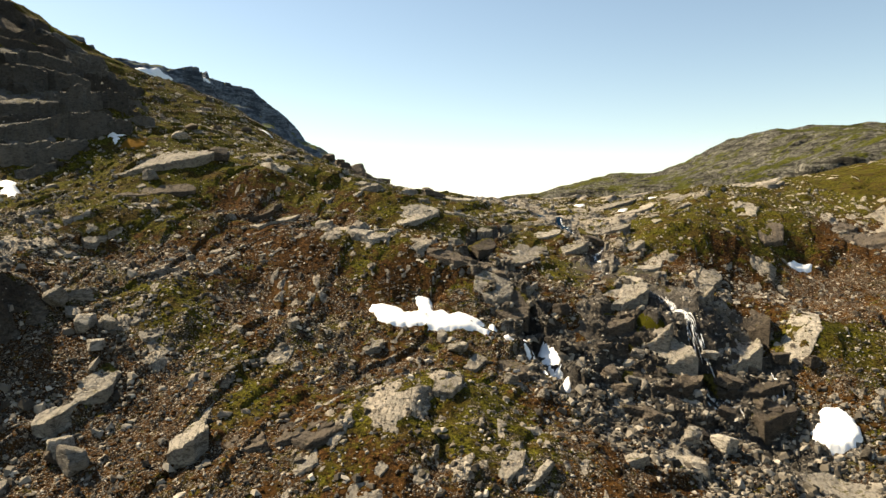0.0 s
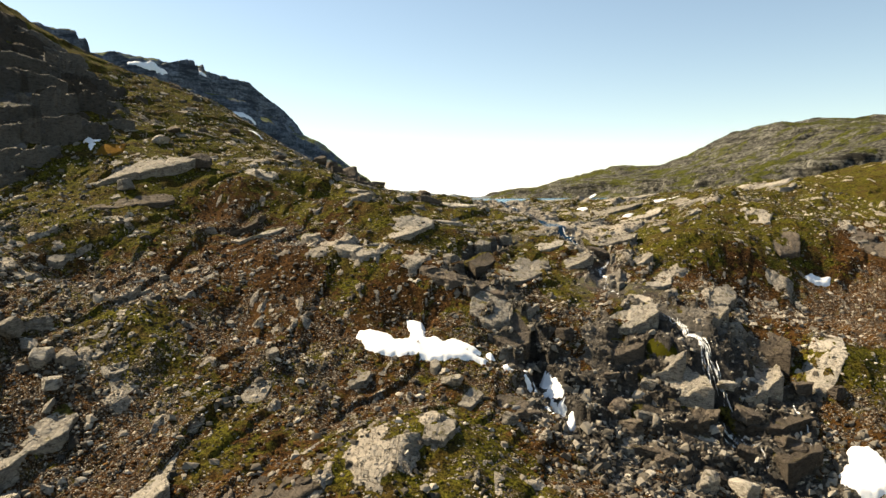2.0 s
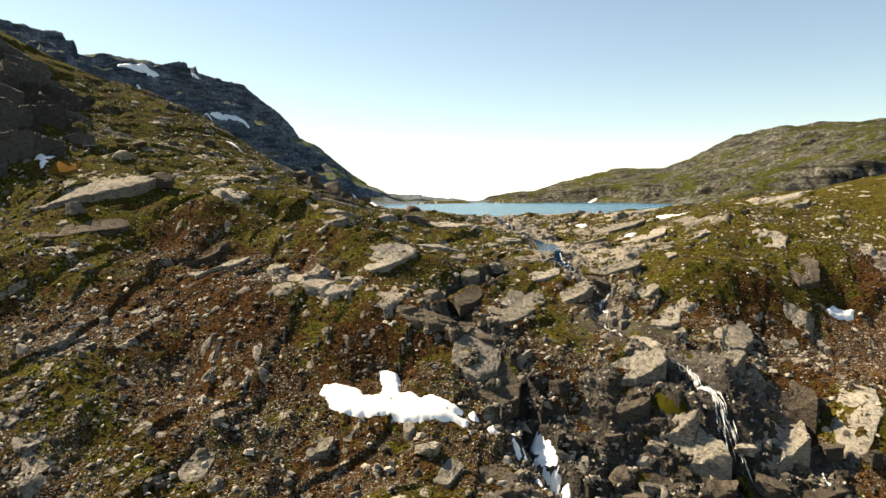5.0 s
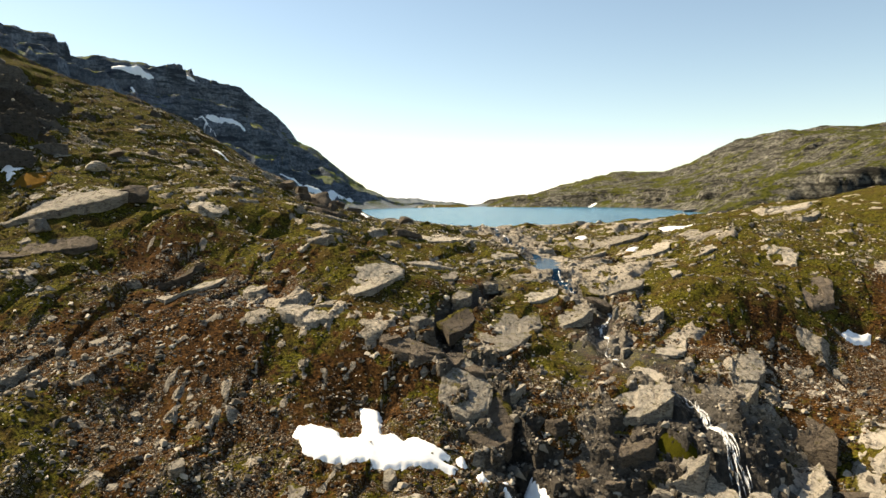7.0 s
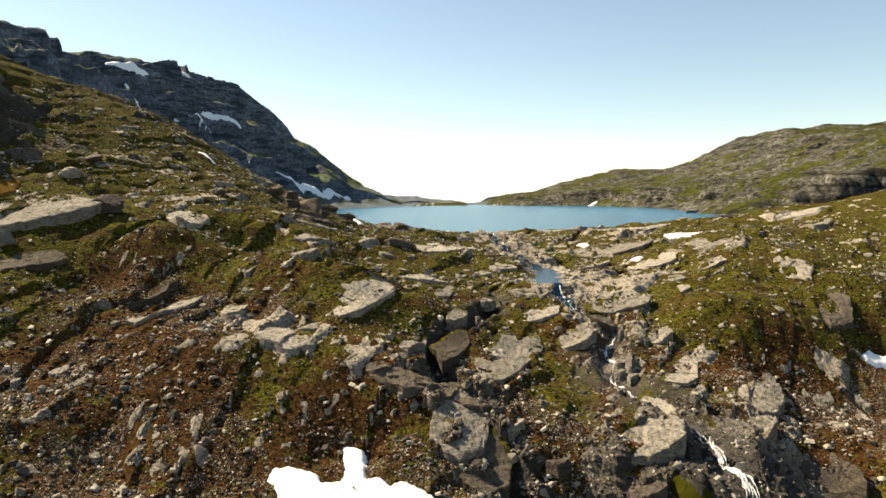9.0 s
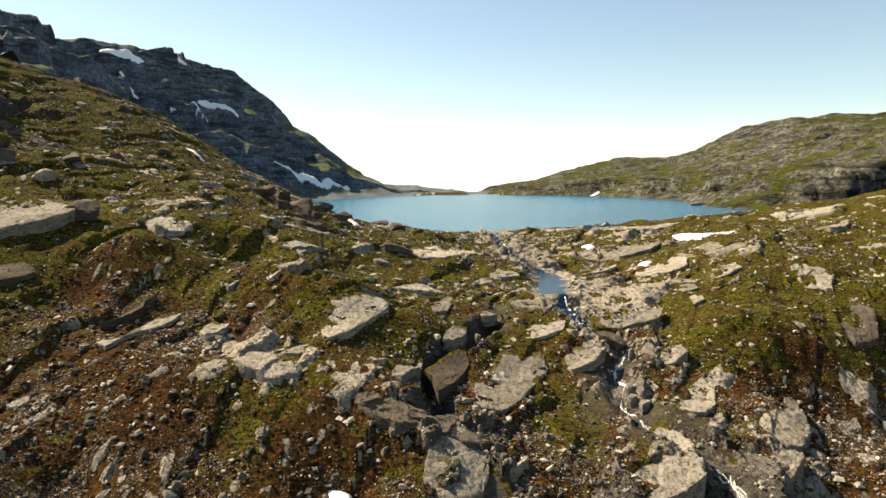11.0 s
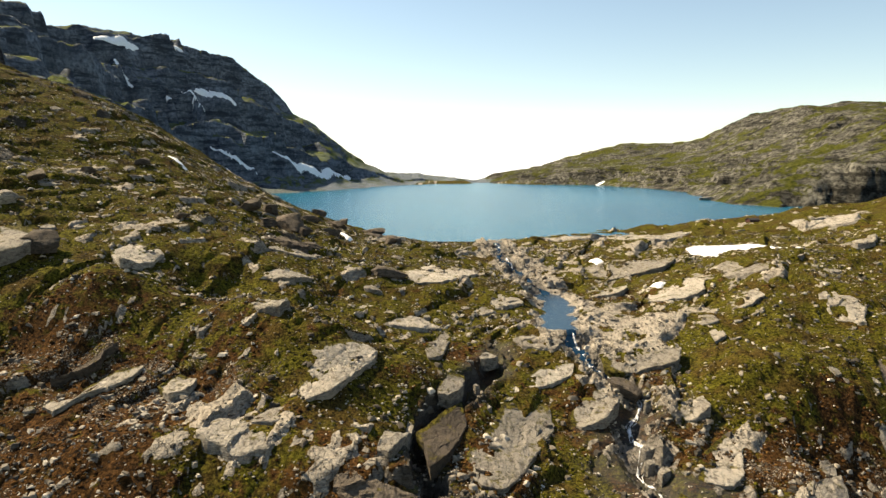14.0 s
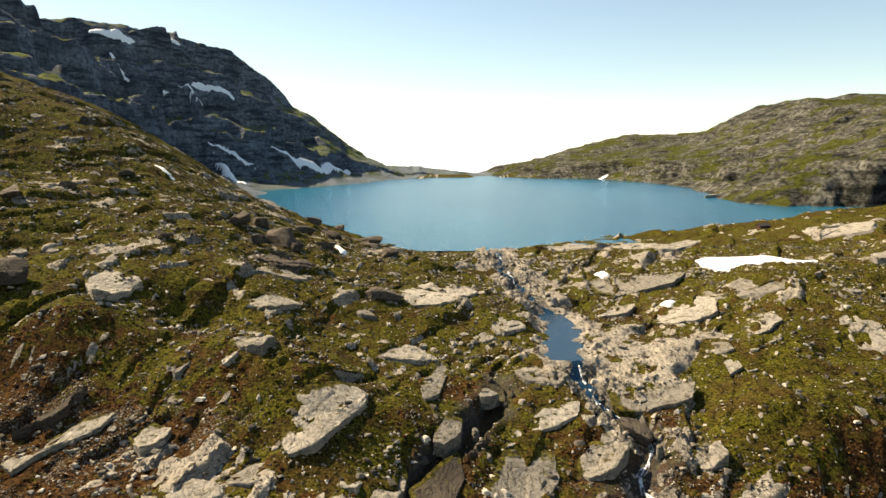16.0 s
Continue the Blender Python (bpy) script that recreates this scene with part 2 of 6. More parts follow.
SNOW_LINES = [
    (((-296, 661), (-285, 668), (-276, 674), (-271, 684)), 6),
    (((-279, 659), (-272, 655), (-264, 654)), 4),
    (((-222, 690), (-216, 693), (-204, 694), (-192, 700)), 6),
    (((-234, 679), (-226, 685), (-214, 680)), 3),
    (((-151, 675), (-142, 675), (-135, 687), (-126, 703), (-116, 728), (-102, 774)), 5),
    (((-192, 636), (-179, 637), (-160, 643)), 4),
    (((-182, 624), (-167, 613), (-155, 607)), 4),
    (((-240, 668), (-236, 667)), 4),
    (((-256, 721), (-249, 725)), 7),
]


def mountain_height(x, y):
    """The dark stepped mountain across the tarn."""
    shape = np.shape(x)
    x, y = np.asarray(x, float).ravel(), np.asarray(y, float).ravel()
    foot = np.interp(y, (380, 440, 520, 602, 627, 674, 740, 800, 865, 900, 1000), (-105, -112, -124, -138, -122, -94, -78, -62, -24, 20, 120))
    d = foot - x + 9 * fbm(x / 60, y / 60, 3, 81)
    z = np.where(d > 0, 0.25 * np.minimum(d, 30) + 0.82 * np.maximum(d - 30, 0), 0.4 * d)
    z = z + smooth(5, 40, d) * (9 * fbm(x / 75, y / 75, 3, 83) + 3.5 * fbm(x / 17, y / 17, 3, 87))
    # a buttress stands forward on the near side, with a hanging hollow behind it
    z = z + smooth(-150, -250, x) * (19 * np.exp(-((y - 552) / 34) ** 2) - 24 * np.exp(-((y - 642) / 36) ** 2))
    plain = z
    # cliffs and ledges
    s = z / 46 + 0.35 * fbm(x / 90, y / 90, 2, 91) + 0.0016 * (y - 650) - 0.12
    f = s - np.floor(s)
    z = z + 46 * (smooth(0.5, 0.68, f) - f) * 0.85 * smooth(8, 22, z)
    s = z / 17 + 0.8 * fbm(x / 70, y / 70, 2, 93) + 0.003 * (y - 650)
    f = s - np.floor(s)
    z = z + 17 * (smooth(0.5, 0.72, f) - f) * 0.75 * smooth(6, 16, z)
    s = z / 6.5 + 1.2 * fbm(x / 30, y / 30, 2, 95)
    f = s - np.floor(s)
    z = z + 6.5 * (smooth(0.4, 0.62, f) - f) * 0.55 * smooth(4, 12, z) * smooth(-0.2, 0.3, fbm(x / 40, y / 40, 2, 97))
    d1, d2, val = cells(x / 11 + 0.5 * gnoise(x / 13, y / 13, 105), y / 15, 107)
    z = z + 2.6 * (val - 0.5) * smooth(0.0, 0.2, d2 - d1) * smooth(-0.3, 0.2, fbm(x / 45, y / 45, 2, 109)) * smooth(6, 20, z)
    # the gullies and shelves that hold snow are evenly sloped
    for line, width in SNOW_LINES:
        off, _ = along(x, y, line)
        g = smooth(1.2 * width, 0.5 * width, off)
        z = z * (1 - g) + plain * g
    top = np.minimum(np.interp(y, TOP_Y, TOP_Z), np.interp(x, (-238, -220, -205, -192, -184, -160, -136, -121, -105, -80, -40, 0, 60), (150, 126, 112, 96, 80, 68, 48, 33, 22, 12, 6, 3, 1))) + 4 * fbm(x / 50, y / 50, 3, 99) + 1.2 * fbm(x / 9, y / 9, 2, 101)
    z = -np.log(np.exp(-z / 5) + np.exp(-np.maximum(top, 0.5) / 5)) * 5
    z = z + 1.3 * np.abs(fbm(x / 7, y / 7, 3, 103)) * smooth(0, 8, z)
    return np.maximum(z, -5).reshape(shape)


def hill_height(x, y):
    """The green and grey hills on the tarn's right side."""
    shape = np.shape(x)
    x, y = np.asarray(x, float).ravel(), np.asarray(y, float).ravel()
    foot = np.interp(y, (300, 340, 373, 399, 434, 459, 538, 630, 716, 817, 858, 900, 1000), (150, 155, 158, 178, 178, 163, 175, 191, 186, 160, 90, 60, 40))
    d = x - foot + 5 * fbm(x / 40, y / 40, 3, 111)
    d = d - 26 * smooth(436, 427, y + 6 * fbm(x / 14, y / 14, 3, 125)) * smooth(0, 10, d)
    slope = np.interp(y, (300, 418, 446, 600, 720, 800, 850, 900, 1000), (0.12, 0.16, 0.46, 0.45, 0.45, 0.5, 0.48, 0.36, 0.3))
    top = np.interp(y, (300, 380, 440, 520, 620, 740, 830, 900, 950, 1000, 1100), (14, 30, 39, 48, 58, 72, 86, 82, 54, 48, 20)) + 0.03 * np.clip(x - 290, 0, 300)
    top = np.minimum(top, np.interp(x, (150, 240, 283, 305, 336, 361, 430, 520), (16, 26, 35, 48, 68, 81, 84, 88)))
    z = np.where(d > 0, slope * d, 0.4 * d)
    z = z - 15 * smooth(438, 430, y + 6 * fbm(x / 14, y / 14, 3, 125)) * smooth(2, 22, d)
    z = z + smooth(3, 30, d) * (5 * fbm(x / 60, y / 60, 3, 113) + 2.4 * fbm(x / 15, y / 15, 3, 117))
    s = z / 13 + 1.1 * fbm(x / 55, y / 55, 3, 119)
    f = s - np.floor(s)
    z = z + 13 * (smooth(0.5, 0.66, f) - f) * 0.85 * smooth(3, 10, z) * smooth(-0.2, 0.3, fbm(x / 30, y / 30, 2, 127))
    s = z / 4.5 + 1.4 * fbm(x / 22, y / 22, 2, 129)
    f = s - np.floor(s)
    z = z + 4.5 * (smooth(0.5, 0.7, f) - f) * 0.5 * smooth(2, 6, z) * smooth(-0.1, 0.3, fbm(x / 17, y / 17, 2, 133))
    d1, d2, val = cells((x + 0.4 * y) / 8 + 0.5 * gnoise(x / 9, y / 9, 135), y / 12, 137)
    z = z + 3.0 * (val - 0.5) * smooth(0.0, 0.2, d2 - d1) * smooth(-0.25, 0.3, fbm(x / 28, y / 28, 2, 141)) * smooth(2, 8, z)
    z = -np.log(np.exp(-z / 6) + np.exp(-(top + 3 * fbm(x / 45, y / 45, 3, 121)) / 6)) * 6
    d1, d2, val = cells((x + 0.4 * y) / 5 + 0.5 * gnoise(x / 7, y / 7, 143), y / 8, 145)
    z = z + 2.2 * (val - 0.5) * smooth(0.0, 0.25, d2 - d1) * smooth(-0.2, 0.3, fbm(x / 24, y / 24, 3, 147)) * smooth(2, 8, z)
    z = z + 0.9 * np.abs(fbm(x / 6, y / 6, 3, 123)) * smooth(0, 5, z)
    return np.maximum(z, -5).reshape(shape)


def far_hill_height(x, y):
    """The long low hill behind the far shore."""
    shape = np.shape(x)
    x, y = np.asarray(x, float).ravel(), np.asarray(y, float).ravel()
    crest = np.interp(x + 0.25 * (1450 - y), (40, 110, 180, 250, 330, 420, 520, 700), (-14, -1, 18, 40, 58, 63, 67, 70))
    z = (crest + 14) * smooth(880, 1430, y) * smooth(1900, 1500, y) - 14
    z = z + smooth(-14, 0, z) * (5 * fbm(x / 90, y / 90, 3, 161) + 2 * fbm(x / 24, y / 24, 3, 163))
    s = z / 9 + 1.0 * fbm(x / 80, y / 80, 3, 165)
    f = s - np.floor(s)
    return (z + 9 * (smooth(0.45, 0.7, f) - f) * 0.5).reshape(shape)
# ==== end of terrain functions ====


# ---- materials ----
def material(name):
    m = bpy.data.materials.new(name)
    m.use_nodes = True
    return m, m.node_tree, m.node_tree.nodes["Principled BSDF"]


def node(tree, kind, **inputs):
    n = tree.nodes.new(kind)
    for key, value in inputs.items():
        n.inputs[key.replace("_", " ")].default_value = value
    return n


def noise_tex(tree, scale, detail=6.0, rough=0.6, stretch=None, turn=0.0, random_shift=False):
    coord = tree.nodes.new("ShaderNodeNewGeometry")
    source = coord.outputs["Position"]
    if stretch:
        mapping = tree.nodes.new("ShaderNodeMapping")
        mapping.inputs["Scale"].default_value = stretch
        mapping.inputs["Rotation"].default_value = turn if isinstance(turn, tuple) else (0, 0, turn)
        tree.links.new(source, mapping.inputs[0])
        source = mapping.outputs[0]
    n = node(tree, "ShaderNodeTexNoise", Scale=scale, Detail=detail, Roughness=rough)
    tree.links.new(source, n.inputs["Vector"])
    return n.outputs["Fac"]


def ramp(tree, source, *stops):
    r = tree.nodes.new("ShaderNodeValToRGB")
    while len(r.color_ramp.elements) < len(stops):
        r.color_ramp.elements.new(0.5)
    for e, (at, colour) in zip(r.color_ramp.elements, stops):
        e.position = at
        e.color = (*colour, 1) if len(colour) == 3 else colour
    tree.links.new(source, r.inputs[0])
    return r.outputs[0]


def grey(v):
    return (v, v, v)


def mix(tree, fac, a, b, blend="MIX"):
    n = tree.nodes.new("ShaderNodeMix")
    n.data_type, n.blend_type = "RGBA", blend
    for socket, value in ((n.inputs[0], fac), (n.inputs[6], a), (n.inputs[7], b)):
        if isinstance(value, bpy.types.NodeSocket):
            tree.links.new(value, socket)
        elif isinstance(value, (int, float)):
            socket.default_value = value
        else:
            socket.default_value = (*value, 1)
    return n.outputs[2]


def maths(tree, op, a, b=0.5, clamp=False):
    n = tree.nodes.new("ShaderNodeMath")
    n.operation, n.use_clamp = op, clamp
    for socket, value in ((n.inputs[0], a), (n.inputs[1], b)):
        if isinstance(value, bpy.types.NodeSocket):
            tree.links.new(value, socket)
        else:
            socket.default_value = value
    return n.outputs[0]


def bump(tree, bsdf, height, strength, distance):
    b = node(tree, "ShaderNodeBump", Strength=strength, Distance=distance)
    tree.links.new(height, b.inputs["Height"])
    tree.links.new(b.outputs[0], bsdf.inputs["Normal"])
    return b


def attribute(tree, name):
    a = tree.nodes.new("ShaderNodeAttribute")
    a.attribute_name = name
    return a.outputs["Fac"]


def rock_colour(tree, scale=1.0, light=(0.38, 0.336, 0.275), dark=(0.045, 0.035, 0.025)):
    """Weathered gneiss: pale and darker patches, lichen, fine grain, bedding streaks."""
    big = noise_tex(tree, 0.16 * scale, 5)
    fine = noise_tex(tree, 2.2 * scale, 8, 0.7)
    streak = noise_tex(tree, 0.5 * scale, 6, 0.65, (3.2, 0.7, 5.0), 0.5)
    c = ramp(tree, big, (0.3, tuple(0.75 * v for v in light)), (0.62, light))
    c = mix(tree, ramp(tree, streak, (0.35, grey(0.8)), (0.47, grey(0.0))), c, dark)
    c = mix(tree, ramp(tree, fine, (0.4, grey(0.0)), (0.75, grey(0.55))), c, tuple(1.25 * v for v in light))
    c = mix(tree, ramp(tree, noise_tex(tree, 0.9 * scale, 7, 0.7), (0.54, grey(0.0)), (0.64, grey(0.6))), c, (0.09, 0.075, 0.058))
    # bedding: thin dark partings between tilted beds
    bed = noise_tex(tree, 1.0 * scale, 3, 0.55, (0.22, 0.3, 2.6), (0.35, -0.3, 0.2))
    parting = ramp(tree, bed, (0.40, grey(0.0)), (0.435, grey(0.45)), (0.47, grey(0.0)), (0.545, grey(0.0)), (0.575, grey(0.35)), (0.61, grey(0.0)))
    up = tree.nodes.new("ShaderNodeSeparateXYZ")
    tree.links.new(tree.nodes.new("ShaderNodeNewGeometry").outputs["Normal"], up.inputs[0])
    parting = maths(tree, "MULTIPLY", parting, ramp(tree, up.outputs["Z"], (0.6, grey(1.0)), (0.88, grey(0.3))))
    c = mix(tree, parting, c, tuple(0.45 * v for v in dark))
    return c, fine, maths(tree, "SUBTRACT", maths(tree, "ADD", streak, maths(tree, "MULTIPLY", bed, 0.9)), maths(tree, "MULTIPLY", parting, 0.6))


def cracks(tree, scale, width=0.05):
    """Dark joints between blocks: 1 in the joint, 0 off it."""
    coord = tree.nodes.new("ShaderNodeNewGeometry")
    warp = node(tree, "ShaderNodeTexNoise", Scale=scale * 0.7, Detail=3.0)
    tree.links.new(coord.outputs["Position"], warp.inputs["Vector"])
    add = tree.nodes.new("ShaderNodeVectorMath")
    add.operation = "MULTIPLY_ADD"
    tree.links.new(warp.outputs["Color"], add.inputs[0])
    add.inputs[1].default_value = (1.6 / scale * 0.4,) * 3
    tree.links.new(coord.outputs["Position"], add.inputs[2])
    v = node(tree, "ShaderNodeTexVoronoi", Scale=scale)
    v.feature = "DISTANCE_TO_EDGE"
    mapping = tree.nodes.new("ShaderNodeMapping")
    mapping.inputs["Rotation"].default_value = (0.2, 0.15, 0.36)
    mapping.inputs["Scale"].default_value = (1.25, 0.42, 1.6)
    tree.links.new(add.outputs[0], mapping.inputs[0])
    tree.links.new(mapping.outputs[0], v.inputs["Vector"])
    return ramp(tree, v.outputs["Distance"], (0.0, grey(1.0)), (width, grey(0.0)))


def make_ground():
    m, t, b = material("moor and rock")
    rock, wet, green, red, shade_tone = (attribute(t, n) for n in ("rock", "wet", "green", "red", "shade_tone"))
    stone, fine, streak = rock_colour(t)
    # shade of the crags, falls' bowl and gully, mixed into the stone colour
    stone = mix(t, maths(t, "MULTIPLY", shade_tone, 0.9), stone, mix(t, fine, (0.012, 0.010, 0.009), (0.09, 0.077, 0.064)))
    joint = cracks(t, 0.9, 0.03)
    stone = mix(t, maths(t, "MULTIPLY", joint, 0.6), stone, (0.035, 0.03, 0.025))
    # moss, sedge and heather
    tuft = noise_tex(t, 2.6, 9, 0.78)
    patch = noise_tex(t, 0.22, 6, 0.62)
    # the near-black stops put shade between the tufts into the colour
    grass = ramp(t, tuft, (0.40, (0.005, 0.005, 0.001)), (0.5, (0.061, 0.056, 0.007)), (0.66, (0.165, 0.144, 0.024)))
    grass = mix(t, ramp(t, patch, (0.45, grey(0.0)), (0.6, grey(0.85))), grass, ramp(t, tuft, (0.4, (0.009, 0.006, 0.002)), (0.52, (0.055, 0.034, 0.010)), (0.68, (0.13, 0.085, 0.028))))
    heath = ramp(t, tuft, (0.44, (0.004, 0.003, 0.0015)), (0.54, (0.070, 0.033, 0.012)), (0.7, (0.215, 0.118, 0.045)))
    heath = mix(t, maths(t, "MULTIPLY", red, ramp(t, patch, (0.4, grey(0.2)), (0.6, grey(0.9)))), heath, (0.075, 0.036, 0.010))
    g = maths(t, "ADD", green, maths(t, "MULTIPLY", maths(t, "SUBTRACT", noise_tex(t, 0.5, 6, 0.65), 0.5), 2.2))
    moss = ramp(t, noise_tex(t, 0.4, 5, 0.6), (0.62, grey(0.0)), (0.7, grey(0.8)))
    heath = mix(t, moss, heath, ramp(t, tuft, (0.4, (0.025, 0.024, 0.003)), (0.6, (0.14, 0.13, 0.012))))
    soil = mix(t, ramp(t, g, (0.38, grey(0.0)), (0.62, grey(1.0))), heath, grass)
    # near-black gaps toned like peat: fine crevice shade put into the soil colour
    dark_gaps = ramp(t, noise_tex(t, 1.1, 8, 0.75), (0.39, grey(0.95)), (0.48, grey(0.0)))
    soil = mix(t, dark_gaps, soil, (0.006, 0.005, 0.004))
    # gravel: small stones strewn through the soil, thicker where the scree lies
    coord = t.nodes.new("ShaderNodeNewGeometry")
    spread = noise_tex(t, 0.3, 5, 0.65)
    amount = maths(t, "ADD", maths(t, "MULTIPLY", spread, 1.3), maths(t, "MULTIPLY", attribute(t, "gravel"), 0.75))
    size = ramp(t, amount, (0.9, grey(0.0)), (1.25, grey(0.4)))
    relief, peb, tone = None, None, None
    for scale in (1.5, 3.1, 6.3):
        v = node(t, "ShaderNodeTexVoronoi", Scale=scale, Randomness=1.0)
        t.links.new(coord.outputs["Position"], v.inputs["Vector"])
        sep = t.nodes.new("ShaderNodeSeparateColor")
        t.links.new(v.outputs["Color"], sep.inputs[0])
        reach = maths(t, "MULTIPLY", size, maths(t, "ADD", maths(t, "MULTIPLY", sep.outputs[0], 0.9), 0.45))
        p = maths(t, "LESS_THAN", v.outputs["Distance"], reach)
        h = maths(t, "MULTIPLY", maths(t, "SUBTRACT", reach, v.outputs["Distance"], True), 2.2 / scale)
        colour = ramp(t, sep.outputs[1], (0.0, (0.015, 0.012, 0.009)), (0.45, (0.065, 0.052, 0.039)), (0.85, (0.19, 0.158, 0.122)), (1.0, (0.42, 0.37, 0.30)))
        tone = colour if tone is None else mix(t, p, tone, colour)
        peb = p if peb is None else maths(t, "MAXIMUM", peb, p)
        relief = h if relief is None else maths(t, "MAXIMUM", relief, h)
    soil = mix(t, peb, soil, tone)
    hummock = node(t, "ShaderNodeTexVoronoi", Scale=2.3)
    t.links.new(coord.outputs["Position"], hummock.inputs["Vector"])
    r = maths(t, "ADD", rock, maths(t, "MULTIPLY", maths(t, "SUBTRACT", noise_tex(t, 0.8, 7, 0.7), 0.5), 1.2))
    edge = ramp(t, r, (0.52, grey(0.0)), (0.6, grey(1.0)))
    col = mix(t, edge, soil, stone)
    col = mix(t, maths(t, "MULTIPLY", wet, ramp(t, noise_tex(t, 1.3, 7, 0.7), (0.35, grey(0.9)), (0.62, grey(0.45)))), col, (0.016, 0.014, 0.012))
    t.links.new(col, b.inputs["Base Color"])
    rough = maths(t, "SUBTRACT", 0.97, maths(t, "MULTIPLY", wet, 0.35))
    t.links.new(rough, b.inputs["Roughness"])
    t.links.new(maths(t, "ADD", maths(t, "MULTIPLY", wet, 0.3), 0.03), b.inputs["Specular IOR Level"])
    h = maths(t, "ADD", maths(t, "MULTIPLY", tuft, 0.22), maths(t, "MULTIPLY", relief, 1.0))
    h = maths(t, "SUBTRACT", h, maths(t, "MULTIPLY", hummock.outputs["Distance"], 0.08))
    h = maths(t, "ADD", h, maths(t, "MULTIPLY", edge, maths(t, "MULTIPLY", streak, 0.7)))
    h = maths(t, "SUBTRACT", h, maths(t, "MULTIPLY", maths(t, "MULTIPLY", joint, edge), 0.8))
    bump(t, b, h, 1.0, 0.9)
    return m


def make_rock(name, light, dark, moss=0.35):
    """Boulders and outcrops, each a little different, with moss on what faces up."""
    m, t, b = material(name)
    stone, fine, streak = rock_colour(t, 1.0, light, dark)
    joint = cracks(t, 0.8, 0.02)
    stone = mix(t, maths(t, "MULTIPLY", joint, 0.5), stone, (0.04, 0.035, 0.03))
    info = t.nodes.new("ShaderNodeObjectInfo")
    tone = ramp(t, info.outputs["Random"], (0.0, grey(0.6)), (1.0, grey(1.15)))
    stone = mix(t, 1.0, stone, tone, "MULTIPLY")
    geo = t.nodes.new("ShaderNodeNewGeometry")
    sep = t.nodes.new("ShaderNodeSeparateXYZ")
    t.links.new(geo.outputs["Normal"], sep.inputs[0])
    up = ramp(t, sep.outputs["Z"], (0.72, grey(0.0)), (0.92, grey(1.0)))
    turf = maths(t, "ADD", attribute(t, "turf"), maths(t, "MULTIPLY", maths(t, "SUBTRACT", noise_tex(t, 0.9, 7, 0.7), 0.5), 1.5))
    turf = ramp(t, maths(t, "MULTIPLY", turf, maths(t, "GREATER_THAN", attribute(t, "turf"), 0.001)), (0.42, grey(0.0)), (0.55, grey(1.0)))
    mossy = maths(t, "MULTIPLY", up, ramp(t, noise_tex(t, 0.5, 7, 0.75), (0.62 - 0.2 * moss, grey(0.0)), (0.7 - 0.2 * moss, grey(1.0))))
    green = ramp(t, noise_tex(t, 1.7, 8, 0.7), (0.38, (0.010, 0.009, 0.002)), (0.66, (0.15, 0.125, 0.018)))
    col = mix(t, maths(t, "MAXIMUM", maths(t, "MULTIPLY", mossy, 0.9), turf), stone, green)
    t.links.new(col, b.inputs["Base Color"])
    b.inputs["Roughness"].default_value = 0.9
    b.inputs["Specular IOR Level"].default_value = 0.12
    h = maths(t, "SUBTRACT", maths(t, "ADD", fine, streak), joint)
    bump(t, b, h, 0.9, 0.5)
    return m


def make_stones(name, tone):
    """Loose stones: tone from stone to stone."""
    m, t, b = material(name)
    geo = t.nodes.new("ShaderNodeNewGeometry")
    info = t.nodes.new("ShaderNodeObjectInfo")
    rand = maths(t, "FRACT", maths(t, "ADD", geo.outputs["Random Per Island"], info.outputs["Random"]), 0.0)
    c = ramp(t, rand, *((at, tuple(tone * v for v in colour)) for at, colour in ((0.0, (0.02, 0.017, 0.013)), (0.35, (0.075, 0.062, 0.049)), (0.65, (0.22, 0.19, 0.15)), (1.0, (0.50, 0.45, 0.375)))))
    c = mix(t, ramp(t, noise_tex(t, 2.5, 6, 0.7), (0.45, grey(0.0)), (0.7, grey(0.6))), c, (0.1, 0.09, 0.07))
    t.links.new(c, b.inputs["Base Color"])
    b.inputs["Roughness"].default_value = 0.9
    b.inputs["Specular IOR Level"].default_value = 0.2
    bump(t, b, noise_tex(t, 5, 6, 0.7), 0.6, 0.1)
    return m


